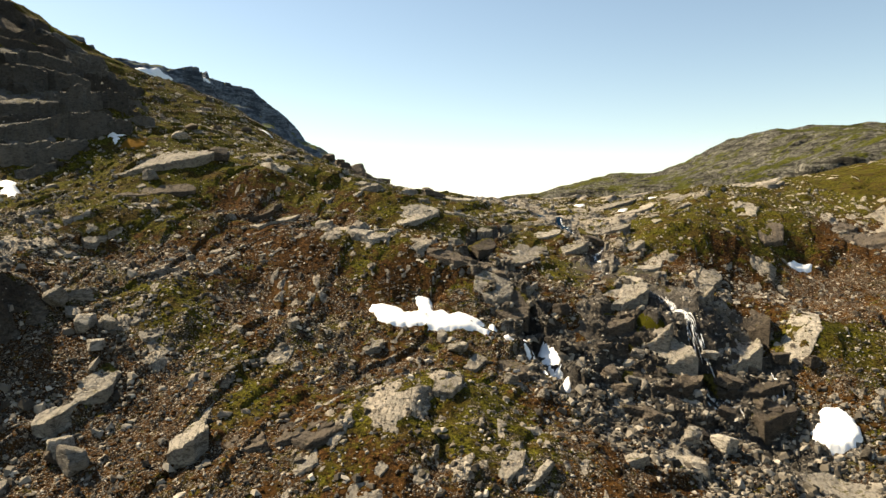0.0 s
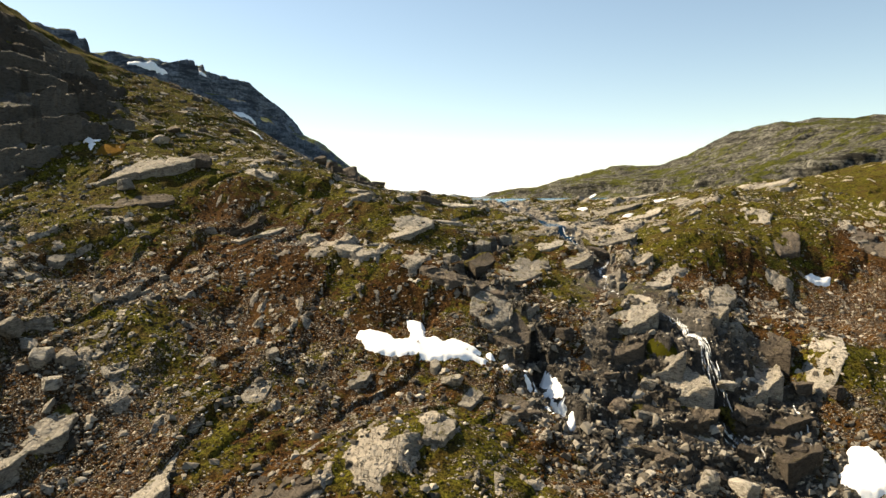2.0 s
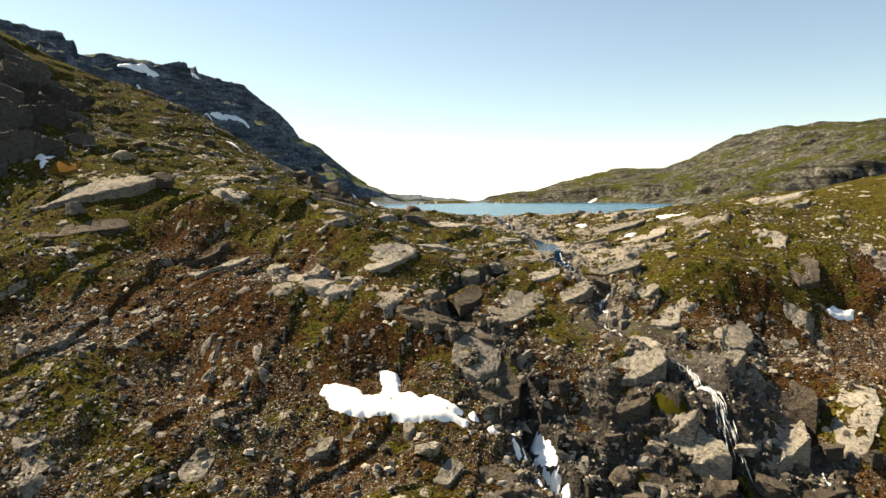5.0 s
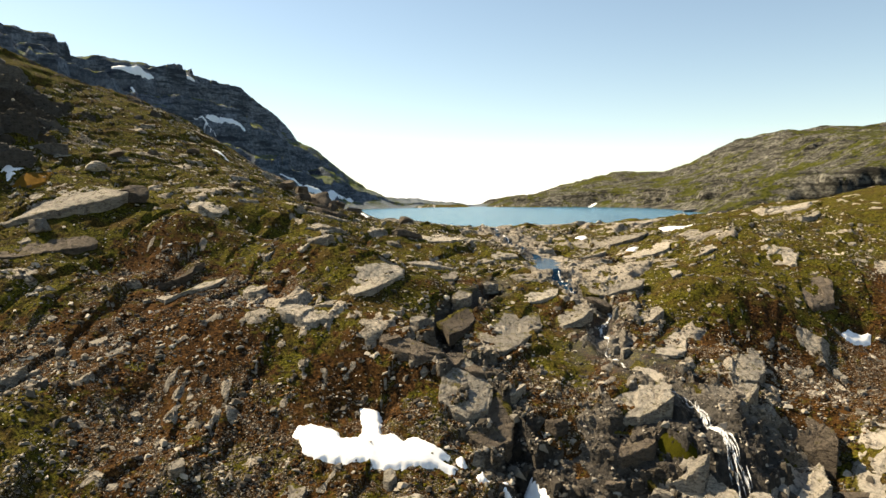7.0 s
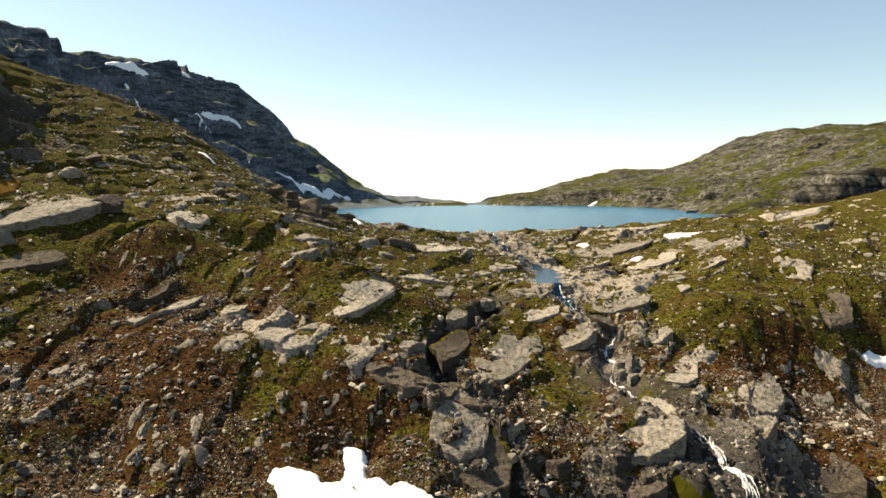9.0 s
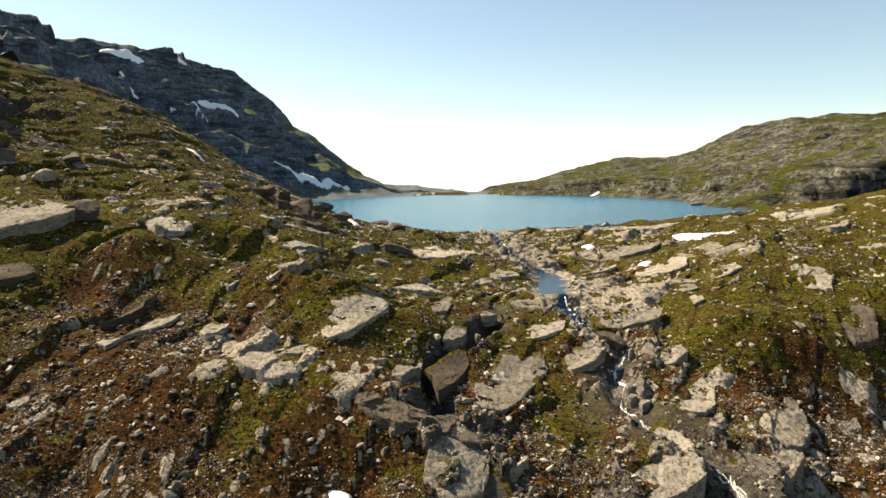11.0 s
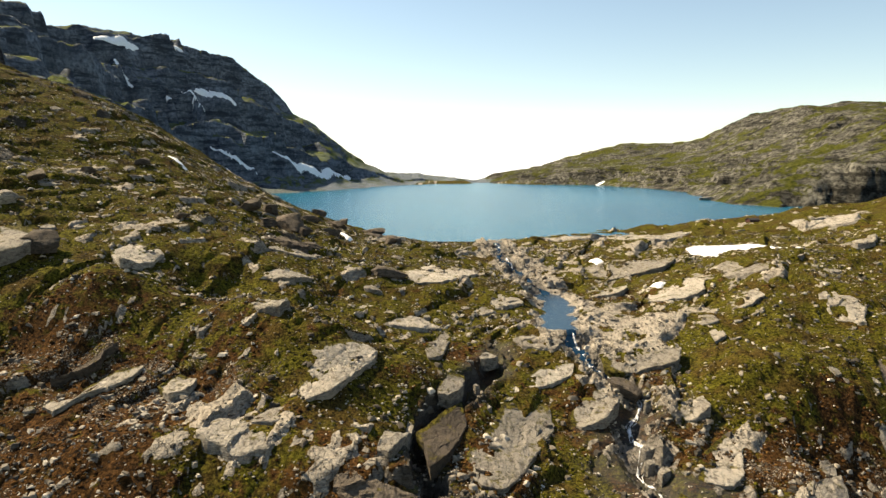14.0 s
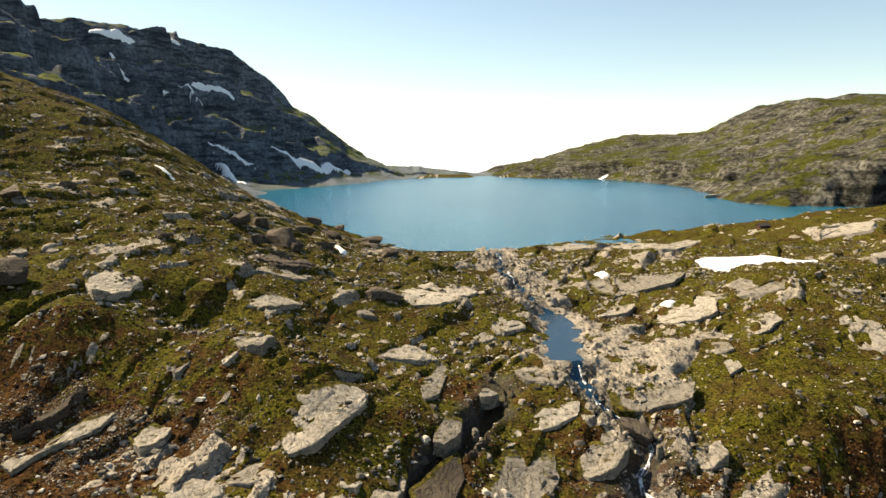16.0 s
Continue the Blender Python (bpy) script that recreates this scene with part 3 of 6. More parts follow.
def make_far(name, rock_a, rock_b, grass_a, grass_b, snow_line=False):
    """Slopes far off: rock where steep, turf on the ledges."""
    m, t, b = material(name)
    big = noise_tex(t, 0.05, 8, 0.65)
    fine = noise_tex(t, 0.35, 8, 0.72)
    stone = mix(t, ramp(t, fine, (0.4, grey(0.0)), (0.6, grey(1.0))), rock_a, rock_b)
    stone = mix(t, ramp(t, big, (0.42, grey(0.55)), (0.6, grey(0.0))), stone, tuple(0.5 * v for v in rock_a))
    streak = noise_tex(t, 0.06, 8, 0.72, (0.6, 0.6, 4.0), (0.0, 0.16, 0.3))
    stone = mix(t, ramp(t, streak, (0.42, grey(0.85)), (0.52, grey(0.0))), stone, tuple(0.4 * v for v in rock_a))
    turf = mix(t, ramp(t, fine, (0.35, grey(0.0)), (0.68, grey(1.0))), grass_a, grass_b)
    a = maths(t, "ADD", attribute(t, "green"), maths(t, "MULTIPLY", maths(t, "SUBTRACT", noise_tex(t, 0.11, 8, 0.72), 0.5), 2.0))
    col = mix(t, ramp(t, a, (0.42, grey(0.0)), (0.58, grey(1.0))), stone, turf)
    scree = ramp(t, noise_tex(t, 0.9, 4, 0.7), (0.35, tuple(0.7 * v for v in rock_a)), (0.7, tuple(1.15 * v for v in rock_b)))
    col = mix(t, attribute(t, "scree"), col, scree)
    t.links.new(col, b.inputs["Base Color"])
    b.inputs["Roughness"].default_value = 0.95
    b.inputs["Specular IOR Level"].default_value = 0.05
    bump(t, b, maths(t, "ADD", fine, maths(t, "MULTIPLY", streak, 0.8)), 0.9, 2.0)
    return m


def make_snow():
    m, t, b = material("old snow")
    n = noise_tex(t, 0.8, 6, 0.65)
    t.links.new(ramp(t, n, (0.3, (0.72, 0.73, 0.74)), (0.6, (0.86, 0.87, 0.88))), b.inputs["Base Color"])
    b.inputs["Roughness"].default_value = 0.6
    bump(t, b, n, 0.3, 0.2)
    return m


def make_lake():
    m, t, b = material("lake water")
    coord = t.nodes.new("ShaderNodeNewGeometry")
    c = ramp(t, noise_tex(t, 0.012, 3, 0.5, (1, 0.35, 1)), (0.35, (0.002, 0.064, 0.125)), (0.7, (0.005, 0.10, 0.172)))
    t.links.new(c, b.inputs["Base Color"])
    b.inputs["Roughness"].default_value = 0.2
    b.inputs["IOR"].default_value = 1.33
    b.inputs["Specular IOR Level"].default_value = 0.27
    w = maths(t, "ADD", noise_tex(t, 0.55, 4, 0.6, (1, 1.6, 1), 0.4), maths(t, "MULTIPLY", noise_tex(t, 1.9, 3, 0.6), 0.5))
    bump(t, b, w, 0.45, 0.35)
    return m


def make_stream():
    m, t, b = material("stream water")
    b.inputs["Base Color"].default_value = (0.008, 0.03, 0.06, 1)
    b.inputs["Roughness"].default_value = 0.16
    b.inputs["Specular IOR Level"].default_value = 0.22
    b.inputs["IOR"].default_value = 1.33
    bump(t, b, noise_tex(t, 1.6, 4, 0.65, (1, 0.5, 1)), 0.6, 0.2)
    return m


def make_foam():
    m, t, b = material("white water")
    n = noise_tex(t, 2.6, 6, 0.7, (1.6, 0.5, 0.4))
    t.links.new(ramp(t, n, (0.32, (0.2, 0.22, 0.23)), (0.5, (0.85, 0.87, 0.9))), b.inputs["Base Color"])
    b.inputs["Roughness"].default_value = 0.35
    t.links.new(ramp(t, noise_tex(t, 1.3, 4, 0.6, (1.5, 0.5, 0.5)), (0.4, grey(0.05)), (0.56, grey(0.85))), b.inputs["Alpha"])
    bump(t, b, n, 0.6, 0.15)
    return m


def make_paint(name, colour, rough=0.8):
    m, t, b = material(name)
    n = noise_tex(t, 3.0, 6, 0.65, (4, 4, 0.6))
    t.links.new(ramp(t, n, (0.3, tuple(0.65 * v for v in colour)), (0.7, colour)), b.inputs["Base Color"])
    b.inputs["Roughness"].default_value = rough
    bump(t, b, n, 0.3, 0.02)
    return m


def make_tussock(name, a, b_, c):
    m, t, b = material(name)
    geo = t.nodes.new("ShaderNodeNewGeometry")
    col = ramp(t, geo.outputs["Random Per Island"], (0.0, a), (0.6, b_), (1.0, c))
    col = mix(t, ramp(t, noise_tex(t, 7, 6, 0.75), (0.45, grey(0.0)), (0.65, grey(0.6))), col, tuple(0.4 * v for v in a))
    t.links.new(col, b.inputs["Base Color"])
    b.inputs["Roughness"].default_value = 0.95
    b.inputs["Specular IOR Level"].default_value = 0.03
    bump(t, b, noise_tex(t, 9, 5, 0.7), 0.9, 0.12)
    return m


GROUND = make_ground()
GRASS = make_tussock("sedge tussock", (0.028, 0.028, 0.003), (0.068, 0.062, 0.006), (0.13, 0.115, 0.015))
HEATHER = make_tussock("heather clump", (0.02, 0.010, 0.004), (0.08, 0.036, 0.012), (0.17, 0.09, 0.03))
ROCK = make_rock("pale gneiss", (0.39, 0.352, 0.295), (0.06, 0.048, 0.038))
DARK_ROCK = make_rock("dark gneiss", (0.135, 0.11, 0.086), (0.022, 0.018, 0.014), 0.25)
ORANGE_MOSS = make_tussock("orange moss", (0.12, 0.062, 0.010), (0.15, 0.078, 0.012), (0.18, 0.10, 0.02))
# a darker copy of the gneiss: the left crag's shade is in its colour
CRAG_ROCK = make_rock("crag rock with painted shade", (0.15, 0.142, 0.13), (0.03, 0.029, 0.028), 0.5)
STONE, DARK_STONE = make_stones("loose stone", 1.0), make_stones("dark loose stone", 0.62)
# MOUNTAIN: the blue of distance haze is put into its rock colour
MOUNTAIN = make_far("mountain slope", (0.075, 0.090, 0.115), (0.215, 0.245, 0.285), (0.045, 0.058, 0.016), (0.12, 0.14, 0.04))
HILL = make_far("hill slope", (0.024, 0.023, 0.019), (0.20, 0.192, 0.162), (0.018, 0.021, 0.004), (0.085, 0.088, 0.016))
SNOW, LAKE, STREAM_WATER, FOAM = make_snow(), make_lake(), make_stream(), make_foam()


# ---- structure ----
def sheet(name, xs, ys, z, mat, keep=None, crisp=0, **attributes):
    """A height field on a grid of xs and ys; attributes are numbers a vertex."""
    nx, ny = len(xs), len(ys)
    gx, gy = np.meshgrid(xs, ys)
    co = np.stack([gx.ravel(), gy.ravel(), np.asarray(z).ravel()], 1)
    attributes = {key: np.asarray(value, np.float32).ravel() for key, value in attributes.items()}
    a = (np.arange(ny - 1)[:, None] * nx + np.arange(nx - 1)[None, :]).ravel()
    quads = np.stack([a, a + 1, a + nx + 1, a + nx], 1)
    if keep is not None:
        quads = quads[keep.ravel()[quads].any(1)]
        used, quads = np.unique(quads, return_inverse=True)
        quads, co = quads.reshape(-1, 4), co[used]
        attributes = {key: value[used] for key, value in attributes.items()}
    me = bpy.data.meshes.new(name)
    me.vertices.add(len(co))
    me.vertices.foreach_set("co", co.ravel())
    me.loops.add(quads.size)
    me.loops.foreach_set("vertex_index", quads.ravel().astype(np.int32))
    me.polygons.add(len(quads))
    me.polygons.foreach_set("loop_start", np.arange(0, quads.size, 4, dtype=np.int32))
    me.polygons.foreach_set("use_smooth", np.ones(len(quads), bool))
    me.update(calc_edges=True)
    for key, value in attributes.items():
        layer = me.attributes.new(key, "FLOAT", "POINT")
        layer.data.foreach_set("value", np.asarray(value, np.float32).ravel())
    if crisp:
        me.set_sharp_from_angle(angle=radians(crisp))
    me.materials.append(mat)
    return new(name, me)


def spread(lo, hi, step, far_lo, far_hi, growth):
    """Even steps between lo and hi, growing ones out to far_lo and far_hi."""
    mid = list(np.arange(lo, hi + step / 2, step))
    up, s = [], step
    while (up[-1] if up else hi) < far_hi:
        s *= growth
        up.append((up[-1] if up else hi) + s)
    down, s = [], step
    while (down[-1] if down else lo) > far_lo:
        s *= growth
        down.append((down[-1] if down else lo) - s)
    return np.array(down[::-1] + mid + up)


def steepness(z, xs, ys):
    gy, gx = np.gradient(z, ys, xs)
    return np.hypot(gx, gy)


STEP = 0.4
gxs = spread(-112, 122, STEP, -1500, 1600, 1.09)
gys = spread(68, 292, STEP, -250, 3600, 1.07)
GX, GY = np.meshgrid(gxs, gys)
GZ, ROCKY, WET, BARE = ground_height(GX, GY)
GSTEEP = steepness(GZ, gxs, gys)
ROCKY = np.clip(ROCKY + smooth(1.5, 2.4, GSTEEP), 0, 1)
# turf on the upper shelf, brown heath on the face below it and far to the right
GREEN = (0.42 + 0.45 * smooth(-14, -2, base_height(GX, GY).reshape(GX.shape)) + 0.5 * smooth(15, 5, np.hypot(GX - 1, (GY - 92))) + 0.6 * smooth(1.0, 0.5, np.hypot((GX - 24) / 6, (GY - 140) / 11))
         + 0.35 * smooth(10, 4, np.hypot(GX + 14, GY - 134))
         + 0.6 * smooth(24, 12, np.hypot(GX - 64, GY - 168)) - 0.3 * smooth(22, 8, np.hypot(GX + 38, (GY - 146))) - 0.4 * smooth(25, 8, np.hypot(GX - 72, GY - 150))
         + 0.25 * fbm(GX / 15, GY / 15, 3, 131))
for mx, my, wide in ((-26, 90, 3), (-7, 87, 5), (-42, 106, 6), (73, 122, 5), (64, 123, 4), (-2, 148, 5), (-18, 126, 5), (-45, 112, 5), (8, 84, 7), (-28, 100, 4), (74, 118, 6)):      # moss in damp spots
    GREEN = GREEN + 0.75 * np.exp(-((GX - mx) / wide) ** 2 - ((GY - my) / (0.8 * wide)) ** 2)
GREEN = GREEN - 0.22 * smooth(38, 14, np.hypot(GX + 30, GY - 148))
GREEN = GREEN - 0.45 * smooth(0.1, 0.5, fbm(GX / 40, GY / 40, 2, 137)) * smooth(0, -10, GZ)
RED = np.clip(smooth(45, 75, GX) * smooth(152, 138, GY) + 0.35 + 0.5 * gnoise(GX / 12, GY / 12, 139), 0, 1)
GRAVEL = np.clip(0.2 - 0.3 * smooth(0.5, 0.8, GREEN) + 0.5 * smooth(-25, -55, GX) * smooth(155, 125, GY) + 0.3 * smooth(-12, -20, GZ) + 0.35 * fbm(GX / 20, GY / 20, 3, 141), 0, 1)
# shade put into the rock colour: the left flank's crags, the falls' bowl and the gully
SHADE_TONE = np.clip(smooth(-74, -88, GX + 6 * fbm(GX / 20, GY / 20, 2, 143)) * smooth(140, 158, GY) + smooth(-54, -62, GX) * smooth(120, 108, GY)
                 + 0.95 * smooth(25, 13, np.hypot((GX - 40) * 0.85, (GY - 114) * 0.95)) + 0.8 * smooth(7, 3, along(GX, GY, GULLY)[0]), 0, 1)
ground = sheet("ground", gxs, gys, GZ, GROUND, crisp=32, shade_tone=SHADE_TONE, rock=ROCKY, wet=WET, green=np.clip(GREEN, 0, 1), red=RED, gravel=GRAVEL)
tagged(ground, "mountainside of green turf, brown heath, gravel and pale ledges of rock", "ground", kind="structure")

mxs, mys = np.arange(-460, 130, 2.0), np.arange(385, 1050, 2.0)
MX, MY = np.meshgrid(mxs, mys)
MZ = mountain_height(MX, MY)
ms = steepness(MZ, mxs, mys)
# scree at the foot; its second term paints the ledges pale, as if sunlit
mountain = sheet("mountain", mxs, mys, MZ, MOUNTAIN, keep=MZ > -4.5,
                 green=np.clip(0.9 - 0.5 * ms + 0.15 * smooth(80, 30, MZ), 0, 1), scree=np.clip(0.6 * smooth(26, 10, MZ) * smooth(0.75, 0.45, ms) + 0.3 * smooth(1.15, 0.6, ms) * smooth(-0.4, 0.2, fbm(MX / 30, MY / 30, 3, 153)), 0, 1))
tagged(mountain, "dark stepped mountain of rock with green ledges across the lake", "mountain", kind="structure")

hxs, hys = np.arange(14, 640, 2.0), np.arange(318, 1110, 2.0)
HX, HY = np.meshgrid(hxs, hys)
HZ = hill_height(HX, HY)
hs = steepness(HZ, hxs, hys)
hill = sheet("hill", hxs, hys, HZ, HILL, keep=HZ > -4.5,
             green=np.clip(0.66 - 0.5 * hs + 0.4 * fbm(HX / 40, HY / 40, 3, 151), 0, 1), scree=0 * HZ)
tagged(hill, "rounded hill of green turf and grey rock beside the lake", "hill", kind="structure")

fxs, fys = np.arange(20, 730, 5.0), np.arange(900, 1760, 5.0)
FX, FY = np.meshgrid(fxs, fys)
FZ = far_hill_height(FX, FY)
far_hill = sheet("far_hill", fxs, fys, FZ, HILL, keep=FZ > -12,
                 green=np.clip(0.7 - 0.6 * steepness(FZ, fxs, fys) + 0.3 * fbm(FX / 60, FY / 60, 3, 167), 0, 1), scree=0 * FZ)
tagged(far_hill, "long low hill of turf and pale rock beyond the lake", "hill", kind="structure")

lake = sheet("lake", np.linspace(-160, 215, 90), np.linspace(268, 925, 140), np.zeros((140, 90)), LAKE)
tagged(lake, "blue mountain lake with a rippled surface", "lake", kind="structure")


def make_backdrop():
    # a sheet with its own glow stands in for the haze at the horizon
    m, t, b = material("glowing sheet for distant haze")
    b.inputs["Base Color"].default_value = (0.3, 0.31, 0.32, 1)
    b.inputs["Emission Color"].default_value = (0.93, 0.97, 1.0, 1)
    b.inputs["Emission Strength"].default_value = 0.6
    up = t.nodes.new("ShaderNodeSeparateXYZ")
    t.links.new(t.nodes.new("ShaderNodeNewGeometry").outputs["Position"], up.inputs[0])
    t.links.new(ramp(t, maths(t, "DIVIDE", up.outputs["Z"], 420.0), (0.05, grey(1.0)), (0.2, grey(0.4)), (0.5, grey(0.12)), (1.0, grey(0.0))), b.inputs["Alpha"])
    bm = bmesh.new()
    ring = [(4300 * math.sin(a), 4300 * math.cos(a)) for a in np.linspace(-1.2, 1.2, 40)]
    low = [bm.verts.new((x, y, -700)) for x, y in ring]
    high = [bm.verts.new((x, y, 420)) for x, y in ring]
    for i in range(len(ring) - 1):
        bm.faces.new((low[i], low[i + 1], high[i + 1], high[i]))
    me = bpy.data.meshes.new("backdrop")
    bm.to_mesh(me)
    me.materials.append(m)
    return tagged(new("backdrop", me), "glowing sheet for the pale haze beyond the far shore", "haze", kind="structure")


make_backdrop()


# ---- things ----
def mesh_from(name, co, faces, mat, smooth_shade=True):
    me = bpy.data.meshes.new(name)
    me.from_pydata(np.asarray(co).tolist(), [], faces)
    me.polygons.foreach_set("use_smooth", np.full(len(me.polygons), smooth_shade))
    me.update()
    if smooth_shade:
        me.set_sharp_from_angle(angle=radians(24))
    me.materials.append(mat)
    return me


def part(name, bm, mat, parent, label=""):
    """Links a bmesh as one mesh object under a thing or a part."""
    me = bpy.data.meshes.new(name)
    bm.to_mesh(me)
    bm.free()
    me.materials.append(mat)
    ob = new(name, me)
    ob.parent = parent
    return tagged(ob, label) if label else ob


def slab_points(cx, cy, width, depth, height, seed, rings, spokes, turn=0.36):
    """A bedrock hump: flush with the turf at its back and left, broken off at its right and front. Points and faces."""
    a = np.linspace(0, 2 * np.pi, spokes, endpoint=False)
    rnd = np.random.RandomState(seed)
    # an angular outline
    corners = rnd.randint(5, 8)
    ca = np.sort((np.arange(corners) + rnd.uniform(-0.3, 0.3, corners)) * 2 * np.pi / corners) + rnd.uniform(0, 6)
    r = np.full(spokes, 9.0)
    for c in ca:
        r = np.minimum(r, rnd.uniform(0.78, 1.0) / np.maximum(np.cos(a - c), 0.05))
    r = np.minimum(r, 1.25) * (1 + 0.12 * gnoise(2 * np.cos(a) + seed, 2 * np.sin(a), seed + 1) + 0.05 * gnoise(6 * np.cos(a), 6 * np.sin(a) + seed, seed + 2))
    k = np.concatenate([np.linspace(0.0, 0.94, rings) ** 0.85, [1.0, 1.07, 1.16]])
    px, py = np.outer(k, r * np.cos(a)), np.outer(k, r * np.sin(a))
    # the broken sides are ragged, each bed by itself
    for q in (2, 1):
        jag = 1 + 0.1 * gnoise(2.5 * np.cos(a) + 3 * q, 2.5 * np.sin(a) + seed, seed + 20 + q)
        px[-q], py[-q] = px[-q] * jag, py[-q] * jag
    c, s = math.cos(turn), math.sin(turn)
    lx, ly = px * width / 2, py * depth / 2
    x, y = cx + lx * c + ly * s, cy - lx * s + ly * c
    lean = np.clip(0.5 + 0.42 * px - 0.34 * py, 0, 1)                      # 1 at the broken edge
    top = base_height(x, y).reshape(x.shape) + soft_lumps(x, y) + height * (0.42 * lean ** 2.0 - 0.05)
    # joints split it into slightly stepped blocks
    u, v = (x * 0.94 - y * 0.35), (y * 0.94 + x * 0.35)
    d1, d2, val = cells(u / max(1.2, 0.16 * width) + seed, v / max(2.0, 0.3 * width), seed)
    top += height * 0.17 * (val - 0.5) + 0.05 * fbm(x / 1.3, y / 1.3, 3, seed + 5) + (0.08 + 0.05 * height) * gnoise(x / 4, y / 4, seed + 6)
    edge = np.array([0.0] * rings + [0.05, 0.5, 1.0])[:, None]
    z = top - edge * (height * 0.5 + 1.3)
    co = np.stack([x.ravel(), y.ravel(), z.ravel()], 1)
    n = spokes
    faces = [(i * n + j, i * n + (j + 1) % n, (i + 1) * n + (j + 1) % n, (i + 1) * n + j) for i in range(len(k) - 1) for j in range(n)]
    return co, faces


made = {"count": 0}


def outcrop(x, y, width, depth, height, mat, label="", whole=False):
    """A bedrock outcrop of a few bedding slabs that step up over one another along the strike."""
    made["count"] += 1
    n = made["count"]
    rnd = np.random.RandomState(40 + n)
    root = new("rock_outcrop")
    base = np.array([x, y, base_height([x], [y])[0] - 1.0])
    root.location = base
    pieces = [(0.0, 0.0, 0.95, 0.98, 1.0)]
    for k in range(0 if whole else int(np.clip(width / 3.6, 0, 3))):
        a = rnd.uniform(0, 2 * math.pi)
        pieces.append((0.3 * math.cos(a), 0.3 * math.sin(a), rnd.uniform(0.3, 0.6), rnd.uniform(0.35, 0.7), rnd.uniform(0.5, 1.0)))
    for k, (ox, oy, w, d, h) in enumerate(pieces):
        size = max(width * w, depth * d)
        co, faces = slab_points(x + ox * width, y + oy * depth, width * w, depth * d, height * h, 300 + 17 * n + k, int(min(18, 5 + size)), int(min(80, 24 + 4 * size)),
                                0.3 + rnd.uniform(-0.3, 0.3))
        ob = new("slab", mesh_from("slab", co - base, faces, mat))
        ob.parent = root
    if not label:
        tone = "pale grey-brown" if mat is ROCK else "dark grey"
        form = "long" if width > 2 * depth else "broad" if width > 12 else "small" if width < 7 else "cracked"
        label = f"{form} {tone} bedrock outcrop rising from turf and heath"
    return tagged(root, label, "rock outcrop", "bedrock outcrops")


def spoke_lengths(outline, cx, cy, angles):
    """How far an outline lies from a point inside it, angle by angle."""
    best = np.full(angles.shape, 1e9)
    dx, dy = np.cos(angles), np.sin(angles)
    for (ax, ay), (bx, by) in zip(outline, outline[1:] + outline[:1]):
        ex, ey = bx - ax, by - ay
        det = ex * dy - ey * dx
        det = np.where(np.abs(det) < 1e-9, 1e-9, det)
        reach = (ex * (ay - cy) - ey * (ax - cx)) / det
        share = (dx * (ay - cy) - dy * (ax - cx)) / det
        best = np.where((share >= 0) & (share <= 1) & (reach > 0), np.minimum(best, reach), best)
    return np.where(best > 1e8, np.median(best), best)


def slab(height, mat, label, *outline, out=(0.8, -0.6)):
    """A bare slab of bedrock: its back runs out under the turf, its right and front are broken off and undercut."""
    made["count"] += 1
    n = 700 + made["count"]
    outline = list(outline)
    cx, cy = np.mean(outline, axis=0)
    size = max(np.ptp([p[0] for p in outline]), np.ptp([p[1] for p in outline]))
    spokes, rings = int(np.clip(7 * size, 40, 130)), int(np.clip(2 + 1.3 * size, 6, 22))
    a = np.linspace(0, 2 * np.pi, spokes, endpoint=False)
    r = spoke_lengths(outline, cx, cy, a) * (1 + 0.07 * gnoise(3 * np.cos(a) + n, 3 * np.sin(a), n) + 0.05 * gnoise(9 * np.cos(a), 9 * np.sin(a) + n, n + 1))
    k = np.concatenate([np.linspace(0.0, 0.96, rings) ** 0.85, [1.0, 0.985, 0.95]])
    x, y = cx + np.outer(k, r * np.cos(a)), cy + np.outer(k, r * np.sin(a))
    lean = np.clip(0.5 + ((x - cx) * out[0] + (y - cy) * out[1]) / size, 0, 1)
    under = base_height(x, y).reshape(x.shape) + soft_lumps(x, y)
    # beds step down from the broken edge, joints cut across them
    u, v = x * 0.94 - y * 0.35, y * 0.94 + x * 0.35
    d1, d2, val = cells(u / max(1.0, 0.2 * size) + n, v / max(1.8, 0.42 * size), n)
    rise = height * (0.78 * lean ** 2.6 - 0.07) + 0.05 * height * (val - 0.5) - 0.12 * smooth(0.06, 0.0, d2 - d1)
    bed = np.maximum(0.22 * height, 0.3)
    s = rise / bed + 0.5 * gnoise(x / 3, y / 3, n + 2)
    rise = rise + bed * (smooth(0.3, 0.6, s - np.floor(s)) - (s - np.floor(s))) * 0.45
    top = under + rise + 0.035 * fbm(x / 1.1, y / 1.1, 3, n + 3) + 0.14 * gnoise(x / 3.5, y / 3.5, n + 4)
    edge = np.array([0.0] * rings + [0.03, 0.55, 1.0])[:, None]
    z = top - edge * (np.maximum(rise, 0) + 1.4)
    base = np.array([cx, cy, float(under.min()) - 0.5])
    co = np.stack([x.ravel(), y.ravel(), z.ravel()], 1) - base
    faces = [(i * spokes + j, i * spokes + (j + 1) % spokes, (i + 1) * spokes + (j + 1) % spokes, (i + 1) * spokes + j) for i in range(len(k) - 1) for j in range(spokes)]
    me = mesh_from("rock_outcrop", co, faces, mat)
    turf = smooth(0.55, 1.0, k)[:, None] * smooth(0.6, 0.3, lean)
    me.attributes.new("turf", "FLOAT", "POINT").data.foreach_set("value", turf.astype(np.float32).ravel())
    ob = new("rock_outcrop", me)
    ob.location = base
    return tagged(ob, label, "rock outcrop", "bare rock slabs")


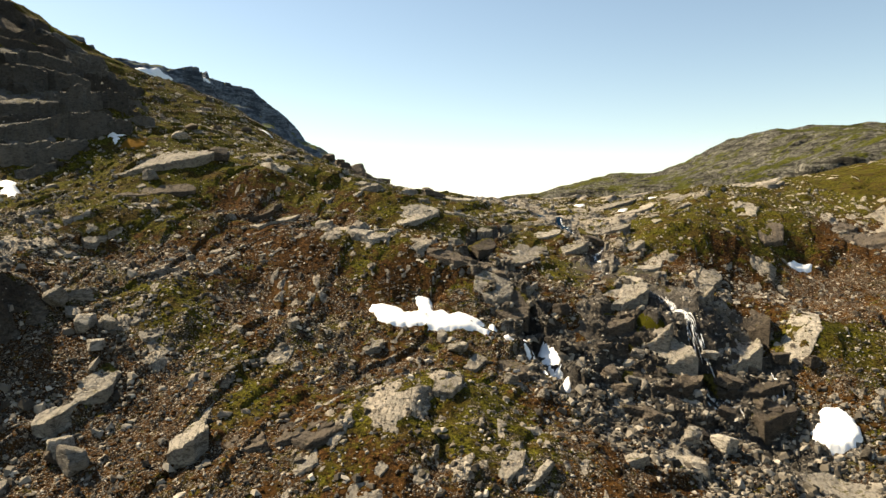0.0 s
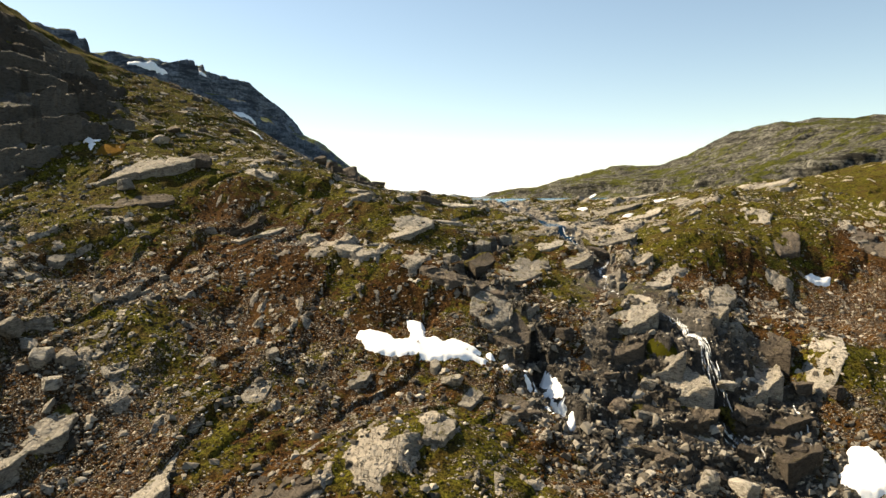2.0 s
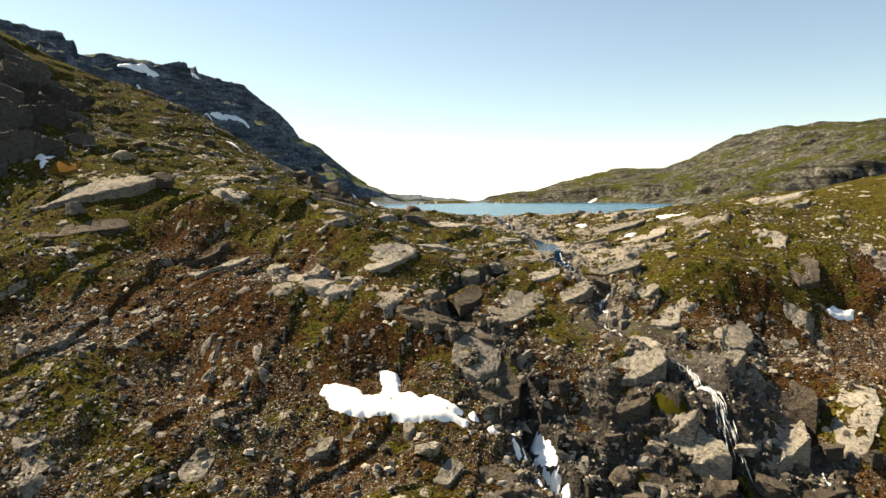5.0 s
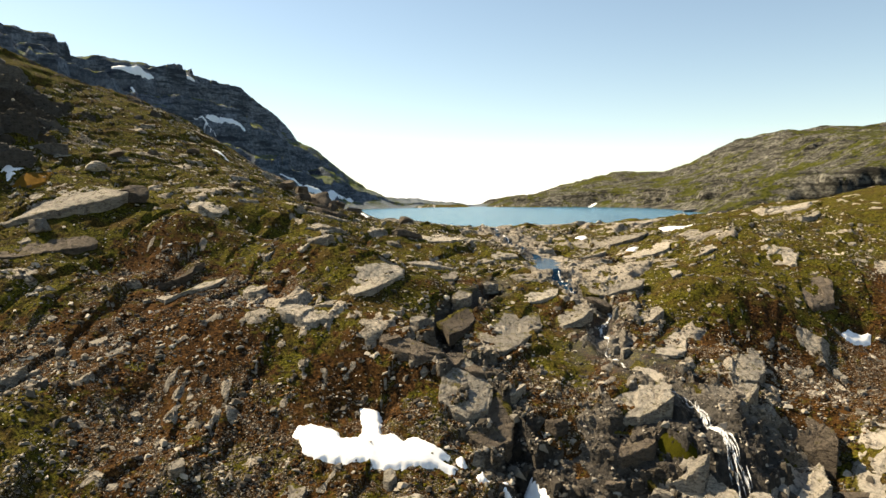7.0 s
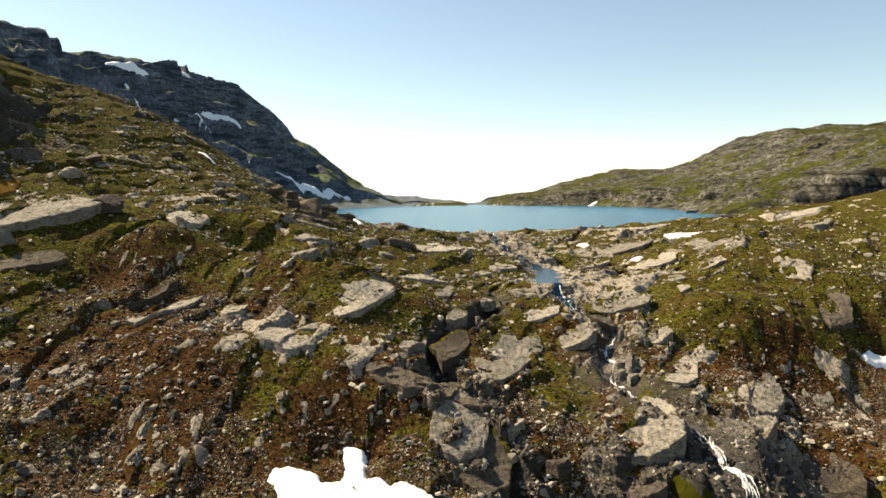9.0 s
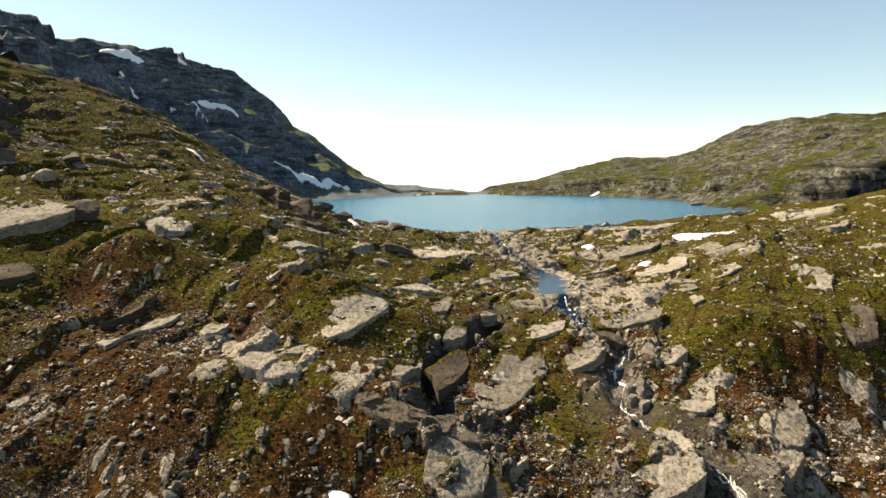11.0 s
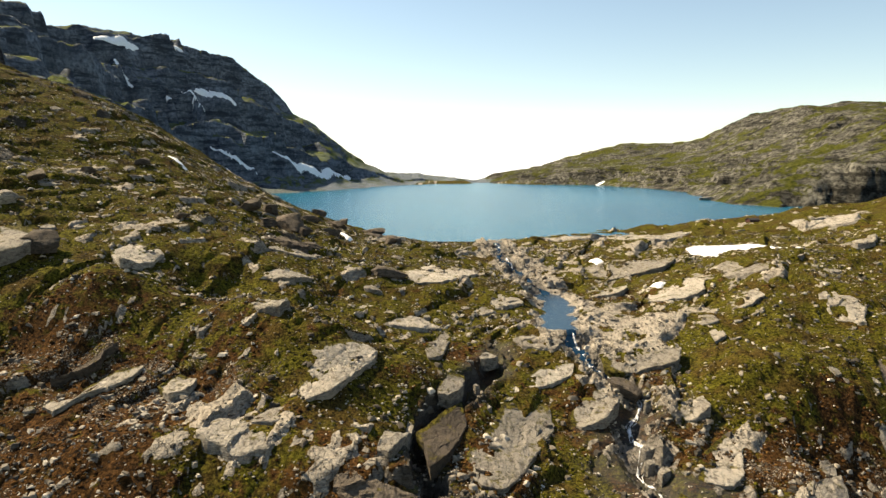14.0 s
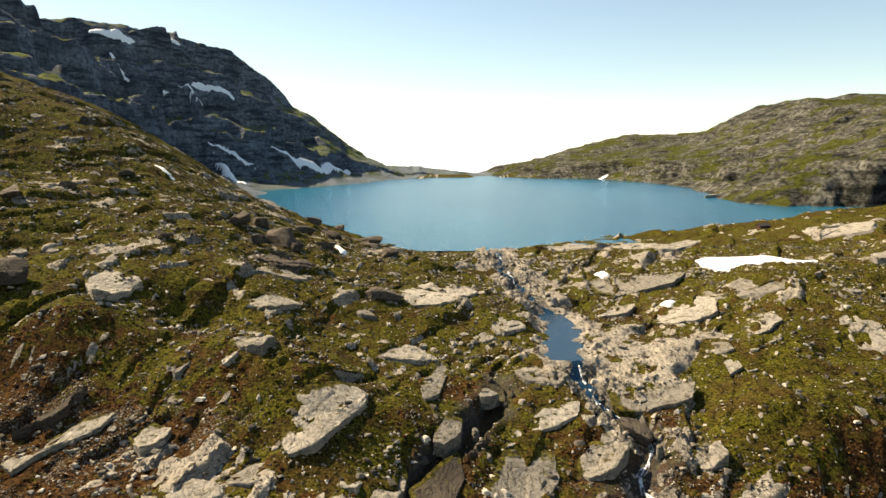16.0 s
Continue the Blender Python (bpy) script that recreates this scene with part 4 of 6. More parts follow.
def rock_shape(seed, cuts, facets, rough):
    """A broken block of unit half-size: points and faces."""
    rnd = np.random.RandomState(seed)
    bm = bmesh.new()
    bmesh.ops.create_cube(bm, size=2.0)
    bmesh.ops.subdivide_edges(bm, edges=bm.edges[:], cuts=cuts, use_grid_fill=True)
    d = np.array([v.co.normalized() for v in bm.verts])
    faces = [tuple(v.index for v in f.verts) for f in bm.faces]
    bm.free()
    axes = np.concatenate([np.eye(3), -np.eye(3)]) + rnd.uniform(-0.22, 0.22, (6, 3))
    more = rnd.normal(size=(facets, 3))
    planes = np.concatenate([axes, more])
    planes /= np.linalg.norm(planes, axis=1)[:, None]
    h = np.concatenate([rnd.uniform(0.7, 1.0, 6), rnd.uniform(0.62, 1.0, facets)])
    r = np.min(h / np.maximum(d @ planes.T, 0.08), axis=1)
    p = d * r[:, None]
    p *= 1 + rough * np.array([noise.noise(Vector(q * 2.2) + Vector((seed, 0, 0))) + 0.5 * noise.noise(Vector(q * 6) + Vector((0, seed, 0))) for q in p])[:, None]
    return p, faces


def ledge_block(x, y, width, depth, height, mat, label):
    """A squarish block of a rock step, split by its joints, leaning with the bedding."""
    made["count"] += 1
    n = made["count"]
    p, faces = rock_shape(500 + n, 13, 3, 0.05)
    p = p * np.array([width / 1.7, depth / 1.7, height / 1.7])
    # beds of uneven thickness stand in and out by turns; open joints cut down through them
    bed = p[:, 2] / 0.75 + 0.15 * p[:, 0] + n
    out = 0.16 * (hashed(np.floor(bed), np.full(len(p), n), 5) - 0.6) - 0.14 * smooth(0.82, 1.0, bed - np.floor(bed))
    joint = p[:, 0] / 1.9 + 0.3 * gnoise(p[:, 2] / 1.2, p[:, 1] / 2.0, n)
    out = out - 0.2 * smooth(0.86, 1.0, joint - np.floor(joint))
    flat = np.hypot(p[:, 0], p[:, 1])[:, None] + 0.01
    p[:, :2] *= 1 + out[:, None] / flat
    ob = new("rock_step", mesh_from("rock_step", p, faces, mat))
    z = ground_height(np.array([x]), np.array([y]))[0][0]
    ob.matrix_world = pose(x, y, z + 0.12 * height, 6 + 7 * math.sin(3.1 * n), 11 + 8 * math.sin(2.3 * n), 26 * math.sin(1.3 * n))
    return tagged(ob, label, "rock step", "rock steps at the falls")


def boulder(x, y, width, depth, height, mat, label=""):
    made["count"] += 1
    n = made["count"]
    p, faces = rock_shape(500 + n, 9, 9, 0.06)
    p = p * np.array([width / 1.7, depth / 1.7, height / 1.7])
    zmin = p[:, 2].min()
    ob = new("boulder", mesh_from("boulder", p - np.array([0, 0, zmin]), faces, mat))
    z = ground_height(np.array([x]), np.array([y]))[0][0]
    z = max(z, -0.5) if y > 400 else z
    ob.matrix_world = pose(x, y, z - 0.25 * height, 6 * math.sin(n), 7 * math.cos(1.7 * n), 47 * n)
    if not label:
        tone = "pale grey" if mat is ROCK else "dark grey"
        form = "tall" if height > 0.9 * width else "low" if height < 0.6 * width else "angular"
        label = f"{form} {tone} broken boulder on the stony slope"
    return tagged(ob, label, "boulder", "boulders on the slope")


outcrop(0.4, 179.2, 15.5, 9.1, 2.2, ROCK, whole=True)
outcrop(69.3, 212.4, 20.8, 10.4, 2, ROCK, whole=True)
outcrop(80.1, 189, 7.7, 10.8, 2.2, ROCK)
outcrop(119.6, 273.7, 19.7, 20, 2.1, ROCK)
outcrop(106.7, 233.3, 10, 14, 4, ROCK, whole=True)
outcrop(23, 175.5, 8.9, 6.7, 1.8, ROCK)
outcrop(18.8, 195, 6.7, 9.4, 1.6, ROCK)
outcrop(-22.5, 196.5, 11.2, 6.3, 1.6, ROCK, whole=True)
outcrop(-24.4, 207.2, 13.8, 14.5, 3, DARK_ROCK)
outcrop(-20.5, 273.2, 21.7, 20, 1.8, DARK_ROCK)
outcrop(42.6, 275.8, 25.4, 20, 1.2, ROCK)
outcrop(66, 270.9, 25.4, 20, 1.2, ROCK)
outcrop(-15, 137.4, 11.4, 6, 2.4, ROCK, whole=True)
outcrop(1, 132.1, 9.1, 4.5, 2.5, DARK_ROCK)
outcrop(9.9, 132.2, 9.1, 4.9, 3, DARK_ROCK)
outcrop(11.3, 106.5, 7.1, 6.6, 3, DARK_ROCK)
outcrop(-16.2, 84.2, 8.7, 5.3, 2.5, DARK_ROCK)
outcrop(-22.9, 83.2, 5.9, 4.2, 2, DARK_ROCK)
outcrop(32.4, 95.3, 7.7, 9.1, 2.5, ROCK)
outcrop(53.2, 94.4, 18.3, 9.1, 3, ROCK, whole=True)
outcrop(103.7, 175.4, 14.4, 15.7, 3, DARK_ROCK)
boulder(34.8, 163.4, 4.8, 3.5, 2.1, DARK_ROCK)
boulder(-4.7, 199.1, 3.6, 2.7, 1.8, DARK_ROCK)
boulder(-68.9, 182.5, 3.5, 2.3, 1.7, ROCK)
boulder(-49.1, 98.8, 3.0, 2.2, 1.5, ROCK)
boulder(-55, 104, 2.3, 1.7, 1.7, ROCK)
boulder(2.6, 109.1, 2.6, 1.9, 1.4, ROCK)
boulder(21, 124, 3.1, 2.3, 2.1, DARK_ROCK)
boulder(-45.7, 82.6, 3.5, 2.6, 2.1, DARK_ROCK)
boulder(-43.4, 81.1, 2.5, 1.8, 2.1, DARK_ROCK)
boulder(25.3, 87.6, 3.4, 2.5, 1.8, ROCK)


# ---- the great slabs ----
slab(4.0, ROCK, "broad pale slab of bedrock with a shadowed broken edge",
     (-10.3, 154.5), (-7.3, 155.5), (-3.6, 158.4), (-0.8, 157.2), (-1.3, 154.0), (-3.4, 150.6), (-5.7, 145.8), (-8.4, 144.4), (-10.1, 148.6))
slab(2.4, ROCK, "low pale bedrock slab beside a split block",
     (-2.8, 146.8), (0.6, 149.1), (-0.2, 141.1), (-2.3, 141.9))
slab(4.6, ROCK, "tall split pale block over a dark gully",
     (1.7, 149.6), (4.0, 150.1), (4.6, 148.0), (4.2, 142.8), (2.8, 136.2), (1.1, 136.3), (1.2, 142.5))
slab(2.4, ROCK, "small pale outcrop above a dark cleft",
     (5.2, 166.7), (7.9, 181.1), (9.1, 176.9), (7.7, 163.3), (5.7, 160.4))
slab(3.0, ROCK, "pale outcrop rising over the gully head",
     (7.3, 152.8), (8.1, 159.5), (11.1, 160.0), (10.8, 155.6), (9.0, 152.6))
slab(4.2, ROCK, "great pale cracked slab leaning towards the gully",
     (16.4, 156.6), (20.3, 158.2), (22.7, 157.2), (23.0, 153.4), (20.8, 147.8), (17.5, 140.6), (15.5, 137.2), (12.5, 137.3), (11.1, 143.2), (14.0, 149.2))
slab(2.2, ROCK, "long pale rib of bedrock below the pool",
     (17.6, 161.0), (22.6, 166.9), (28.0, 168.2), (27.2, 164.7), (21.0, 160.8), (16.2, 155.7))
slab(3.2, ROCK, "pale square slab beside the cascade",
     (26.1, 160.4), (31.3, 161.0), (32.8, 157.9), (30.1, 153.8), (26.6, 153.2), (25.3, 156.3))
slab(2.4, ROCK, "wide pale slabs beside the stream",
     (32.6, 172.2), (39.7, 174.4), (46.3, 173.7), (43.9, 168.2), (39.0, 167.7), (33.2, 167.0))
slab(5.5, ROCK, "great domed slab overhanging shade-coloured layered rock",
     (23.1, 126.7), (27.3, 131.4), (31.6, 136.1), (36.1, 141.1), (37.9, 137.1), (38.1, 132.5), (38.0, 127.7), (35.1, 126.7), (32.8, 126.4), (29.1, 127.0))
slab(5.0, ROCK, "pale jointed slabs at the lip of the waterfall",
     (43.4, 139.2), (49.5, 142.8), (53.5, 144.3), (60.2, 151.4), (55.5, 140.0), (53.0, 137.3), (49.7, 138.0), (45.7, 137.4))
slab(6.0, ROCK, "pale rounded slab beside the waterfall",
     (42.6, 135.4), (47.0, 135.9), (52.1, 136.8), (52.4, 134.7), (49.1, 131.4), (46.0, 129.1), (44.2, 131.9))
slab(2.6, ROCK, "cracked pale ledge above the waterfall",
     (41.9, 150.0), (45.9, 153.9), (48.7, 153.7), (46.7, 149.9), (44.9, 144.7), (42.4, 142.0), (38.8, 143.6))
slab(2.2, ROCK, "small square pale slab beside wet rock",
     (41.4, 159.7), (44.9, 159.5), (44.8, 156.1), (42.3, 155.0), (40.2, 156.6))
slab(2.4, ROCK, "pale flat slab in green turf",
     (-49.1, 179.0), (-45.5, 179.9), (-38.5, 177.0), (-39.7, 172.1), (-40.8, 166.2), (-45.2, 172.4))
slab(2.8, ROCK, "pale rounded slab in green turf",
     (-21.3, 164.7), (-21.9, 173.0), (-18.7, 173.6), (-14.5, 163.6), (-15.0, 159.0), (-18.5, 160.7))
slab(1.8, ROCK, "small pale slab in green turf",
     (-21.7, 158.7), (-20.6, 161.3), (-18.3, 159.7), (-19.2, 158.2))
slab(2.2, ROCK, "long pale slab in green turf",
     (-24.6, 180.7), (-21.9, 185.7), (-18.5, 187.2), (-15.3, 184.7), (-17.2, 178.1), (-20.7, 177.2))
slab(2.2, ROCK, "broad pale slab near the lake outlet",
     (-3.2, 207.5), (3.0, 218.6), (11.5, 220.9), (14.5, 213.5), (9.2, 200.0), (2.0, 197.0))
slab(2.2, ROCK, "pale slab half sunk in brown turf",
     (-28.2, 148.3), (-26.8, 151.3), (-23.6, 150.0), (-23.3, 147.0), (-25.3, 145.5))
slab(2.2, ROCK, "smooth dark-edged slab beside the pool",
     (37.4, 218.0), (43.7, 221.8), (47.9, 216.7), (44.8, 210.1), (38.1, 211.9))
slab(2.4, ROCK, "pale outcrop on the green knoll",
     (61.4, 195.7), (67.1, 200.8), (68.2, 193.9), (63.6, 189.1), (60.1, 188.6))
slab(1.6, ROCK, "small pale outcrop on the green knoll",
     (53.2, 181.9), (55.9, 183.7), (55.2, 178.7), (52.6, 177.3))
slab(2.0, ROCK, "long grey slab between the brook and the knoll",
     (39.0, 238.5), (48.4, 244.8), (56.9, 234.7), (62.9, 231.8), (58.4, 226.1), (49.7, 226.5), (41.2, 228.4))
slab(1.8, ROCK, "wide grey slab rising to the green knoll",
     (48.2, 215.3), (57.9, 220.6), (62.3, 211.1), (59.9, 202.5), (52.0, 201.0), (47.1, 206.6))
slab(3.4, ROCK, "long diagonal rib of pale rock below a dark trench",
     (-39.0, 141.9), (-38.1, 146.4), (-34.5, 150.7), (-31.1, 151.7), (-31.1, 148.9), (-34.5, 144.7), (-37.0, 140.4))
slab(5.0, ROCK, "huge pale flat slab lying on the green flank",
     (-76.0, 156.8), (-76.1, 165.4), (-73.2, 176.0), (-64.2, 178.5), (-58.4, 176.0), (-54.3, 166.2), (-58.5, 163.1), (-62.5, 159.8), (-68.8, 156.3))
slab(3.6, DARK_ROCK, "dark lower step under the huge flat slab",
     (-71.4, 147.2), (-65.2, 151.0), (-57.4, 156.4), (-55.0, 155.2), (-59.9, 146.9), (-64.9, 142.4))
slab(4.6, ROCK, "tall pale slab standing out of the stony slope",
     (-35.7, 92.9), (-35.3, 95.1), (-31.4, 95.2), (-30.0, 92.7), (-29.4, 86.5), (-27.6, 83.3), (-28.8, 80.6), (-31.8, 80.6), (-32.9, 84.3), (-32.7, 87.6))
slab(6.0, ROCK, "big tilted pale slab with a black undercut edge",
     (-50.3, 84.7), (-51.3, 90.4), (-52.0, 94.4), (-46.6, 96.9), (-43.8, 95.2), (-44.2, 91.6), (-46.7, 89.2), (-47.6, 84.6))
slab(3.6, ROCK, "pale jointed block on the mossy hummock",
     (-0.9, 90.8), (0.6, 103.4), (3.5, 105.4), (3.1, 93.0), (1.6, 90.3))
slab(2.4, ROCK, "pale block leaning on the mossy hummock",
     (3.0, 105.0), (5.8, 110.6), (7.2, 107.8), (5.3, 104.0))
slab(2.2, ROCK, "pale block beside the forked snow",
     (-12.5, 109.1), (-11.5, 112.3), (-9.1, 111.2), (-9.5, 108.0), (-11.8, 107.0))
slab(3.0, ROCK, "pale rib on the near hummock",
     (6.8, 78.7), (8.9, 83.8), (10.7, 83.1), (9.8, 79.2), (7.8, 77.4))
slab(4.0, ROCK, "dark-edged rock at the end of the near hummock",
     (7.8, 76.9), (12.5, 82.3), (13.6, 80.9), (11.5, 77.7), (8.9, 76.7))
slab(2.4, ROCK, "pale block in the mossy wedge between streams",
     (14.6, 130.2), (16.9, 131.3), (17.7, 129.2), (15.8, 127.5), (14.2, 127.8))
slab(8.5, ROCK, "tan jointed rock wall beside the waterfall",
     (46.3, 119.1), (53.7, 128.5), (57.7, 126.8), (54.4, 118.8), (48.5, 116.4), (45.6, 117.1))
slab(6.5, ROCK, "pale ledge over a black overhang",
     (32.0, 120.3), (36.2, 121.6), (38.9, 119.2), (41.0, 116.5), (41.9, 113.8), (38.2, 115.3), (34.1, 117.4))
slab(1.5, ROCK, "pale broken ledge on the heath",
     (60.1, 127.9), (65.8, 131.9), (69.6, 129.7), (66.3, 122.2), (61.6, 118.0), (59.4, 120.6))
slab(4.5, DARK_ROCK, "dark broken step on the edge of the green knoll",
     (78.3, 176.3), (82.9, 179.5), (84.5, 175.5), (81.1, 168.2), (75.3, 164.8), (74.1, 167.9))


# dark gneiss puts the shade of this scarp's face into its colour
slab(7.0, DARK_ROCK, "scarp above a shadowed trench, face shade in its dark colour",
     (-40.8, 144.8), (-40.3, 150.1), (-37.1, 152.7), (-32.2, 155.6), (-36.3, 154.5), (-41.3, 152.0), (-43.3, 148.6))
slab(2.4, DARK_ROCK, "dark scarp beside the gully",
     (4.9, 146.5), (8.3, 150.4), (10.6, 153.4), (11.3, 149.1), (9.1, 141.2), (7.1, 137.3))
boulder(-37.2, 221.4, 5, 3.6, 2.5, DARK_ROCK, "dark broken boulder on the green flank by the lake")
boulder(-34.5, 228.0, 6, 3.9, 2.7, DARK_ROCK, "dark broken boulder on the green flank by the lake")
boulder(-29.0, 223.0, 7, 5.5, 3.7, DARK_ROCK, "dark broken boulder on the green flank by the lake")
boulder(-29.5, 247.2, 6, 3.8, 2.3, DARK_ROCK, "dark broken boulder on the green flank by the lake")
boulder(-31.9, 273.4, 5, 3.1, 2.2, DARK_ROCK, "dark broken boulder on the green flank by the lake")
boulder(-23.6, 258.3, 6, 3.6, 2.6, DARK_ROCK, "dark broken boulder on the green flank by the lake")
boulder(-31.7, 355.8, 7, 5.1, 2.8, DARK_ROCK, "dark broken boulder on the green flank by the lake")
boulder(-15.1, 275.9, 6, 4.4, 2.8, DARK_ROCK, "dark broken boulder on the green flank by the lake")
boulder(-25.3, 220.4, 5, 3.0, 2.3, DARK_ROCK, "dark broken boulder on the green flank by the lake")
boulder(-31.1, 211.6, 4, 2.6, 1.7, DARK_ROCK, "dark broken boulder on the green flank by the lake")
boulder(-29.4, 300.4, 4, 2.6, 2.0, DARK_ROCK, "dark broken boulder on the green flank by the lake")
boulder(-4.7, 198.8, 7, 4.8, 2.7, DARK_ROCK, "dark broken boulder on the green flank by the lake")
boulder(-6.4, 239.7, 5, 3.5, 2.5, DARK_ROCK, "dark broken boulder on the green flank by the lake")
boulder(-71.1, 196.7, 4.5, 3.0, 1.8, DARK_ROCK, "dark broken boulder on the green flank by the lake")
boulder(-54.5, 168.9, 6, 4.1, 3.2, DARK_ROCK, "dark broken boulder on the green flank by the lake")
boulder(-64.9, 228.7, 3.5, 2.8, 1.7, DARK_ROCK, "dark broken boulder on the green flank by the lake")
boulder(-67.8, 209.5, 3.5, 2.7, 1.8, DARK_ROCK, "dark broken boulder on the green flank by the lake")
boulder(-42.8, 195.3, 3.5, 2.4, 1.3, DARK_ROCK, "dark broken boulder on the green flank by the lake")
boulder(-20.7, 231.5, 4, 2.9, 1.8, DARK_ROCK, "dark broken boulder on the green flank by the lake")
boulder(-58.5, 105.5, 3.6, 2.7, 2.5, ROCK, "pale angular boulder with a dark shaded side")
boulder(-52.4, 102.1, 3.4, 2.5, 2.4, ROCK, "pale angular boulder with a dark shaded side")
boulder(-49.7, 102.5, 3, 2.2, 2.1, ROCK, "pale angular boulder with a dark shaded side")
boulder(-65.0, 155.0, 3.6, 2.7, 2.5, ROCK, "pale angular boulder with a dark shaded side")
boulder(-69.5, 184.3, 3.2, 2.4, 2.2, ROCK, "pale angular boulder with a dark shaded side")
boulder(-45.6, 82.5, 4, 3.0, 2.8, ROCK, "pale angular boulder with a dark shaded side")
boulder(-42.9, 80.7, 4.2, 3.2, 2.9, ROCK, "pale angular boulder with a dark shaded side")
boulder(10.4, 101.8, 2.2, 1.7, 1.5, ROCK, "pale angular boulder with a dark shaded side")
boulder(36.7, 101.2, 3.4, 2.5, 2.4, ROCK, "pale angular boulder with a dark shaded side")
boulder(41.2, 102.0, 3.6, 2.7, 2.5, ROCK, "pale angular boulder with a dark shaded side")
boulder(34.5, 93.6, 3, 2.2, 2.1, ROCK, "pale angular boulder with a dark shaded side")
boulder(-23.0, 108.6, 1.8, 1.4, 1.3, ROCK, "pale angular boulder with a dark shaded side")
boulder(3.1, 109.0, 2.2, 1.7, 1.5, ROCK, "pale angular boulder with a dark shaded side")


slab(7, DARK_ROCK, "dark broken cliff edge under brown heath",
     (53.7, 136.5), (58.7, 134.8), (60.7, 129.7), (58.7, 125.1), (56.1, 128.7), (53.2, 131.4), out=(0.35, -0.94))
slab(6, DARK_ROCK, "dark layered ledge under the tan wall",
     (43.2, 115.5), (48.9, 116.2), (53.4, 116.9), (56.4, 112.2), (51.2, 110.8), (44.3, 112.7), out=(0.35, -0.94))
# dark rock set where the dome's shadow falls, standing in for that shadow
slab(6, DARK_ROCK, "layered rock under the domed slab, overhang shade in its colour",
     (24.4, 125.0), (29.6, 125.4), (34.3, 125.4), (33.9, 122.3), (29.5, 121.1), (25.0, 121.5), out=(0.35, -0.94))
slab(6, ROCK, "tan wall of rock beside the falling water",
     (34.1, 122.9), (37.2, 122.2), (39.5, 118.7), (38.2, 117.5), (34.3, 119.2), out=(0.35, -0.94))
# the overhang's black shade is given by the dark rock colour
slab(7, DARK_ROCK, "overhanging ledge at the foot of the falls, shade in its colour",
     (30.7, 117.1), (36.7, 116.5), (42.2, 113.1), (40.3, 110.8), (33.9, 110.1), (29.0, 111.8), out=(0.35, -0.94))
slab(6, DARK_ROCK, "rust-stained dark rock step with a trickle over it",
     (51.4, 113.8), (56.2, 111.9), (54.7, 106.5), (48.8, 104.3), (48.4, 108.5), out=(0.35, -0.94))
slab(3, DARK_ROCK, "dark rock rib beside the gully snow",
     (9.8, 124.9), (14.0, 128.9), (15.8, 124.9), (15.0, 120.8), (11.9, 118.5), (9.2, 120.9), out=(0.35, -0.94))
slab(2.4, ROCK, "broken rock rib above the gully",
     (6.3, 129.7), (11.5, 138.9), (13.8, 133.4), (12.5, 124.5), (9.3, 122.2), (5.6, 124.2), out=(0.35, -0.94))


# ---- jointed blocks round the waterfall ----
ledge_rnd = np.random.RandomState(8)
for row in range(4):
    for col in range(7):
        lx = 27 + 5.4 * col + ledge_rnd.uniform(-3, 3)
        ly = 104 + 4.2 * row + 0.25 * max(lx - 46, 0) + ledge_rnd.uniform(-1.8, 1.8)
        lw = ledge_rnd.uniform(2.0, 4.5)
        off = abs(lx - np.interp(ly, (105, 109, 114, 119, 131), (46.5, 46, 43.2, 42, 42)))
        if off < 0.45 * lw + 0.6 or math.hypot(lx - 59, ly - 105) < 7 or ledge_rnd.uniform() < 0.15:
            continue
        dark = ledge_rnd.uniform() < 0.75
        ledge_block(lx, ly, lw, lw * ledge_rnd.uniform(0.5, 0.85), ledge_rnd.uniform(1.2, 2.6), DARK_ROCK if dark else ROCK,
                    "dark jointed rock step beside the waterfall" if dark else "pale jointed rock step beside the waterfall")


# ---- the dark crag on the left flank ----
crag_rnd = np.random.RandomState(19)
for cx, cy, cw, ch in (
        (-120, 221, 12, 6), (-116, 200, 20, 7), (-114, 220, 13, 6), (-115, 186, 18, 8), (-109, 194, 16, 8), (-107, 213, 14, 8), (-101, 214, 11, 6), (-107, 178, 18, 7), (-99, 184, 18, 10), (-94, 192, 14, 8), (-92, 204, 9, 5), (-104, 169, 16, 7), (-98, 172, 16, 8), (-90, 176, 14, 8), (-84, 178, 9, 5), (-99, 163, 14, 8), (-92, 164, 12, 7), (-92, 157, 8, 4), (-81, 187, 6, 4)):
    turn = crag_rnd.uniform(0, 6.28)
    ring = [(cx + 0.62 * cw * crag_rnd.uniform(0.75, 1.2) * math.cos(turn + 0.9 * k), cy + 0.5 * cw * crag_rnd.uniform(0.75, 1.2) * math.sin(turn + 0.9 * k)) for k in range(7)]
    slab(1.35 * ch, CRAG_ROCK, "crag of massive rock blocks above scree, shade in its colour", *ring, out=(0.6, -0.8))


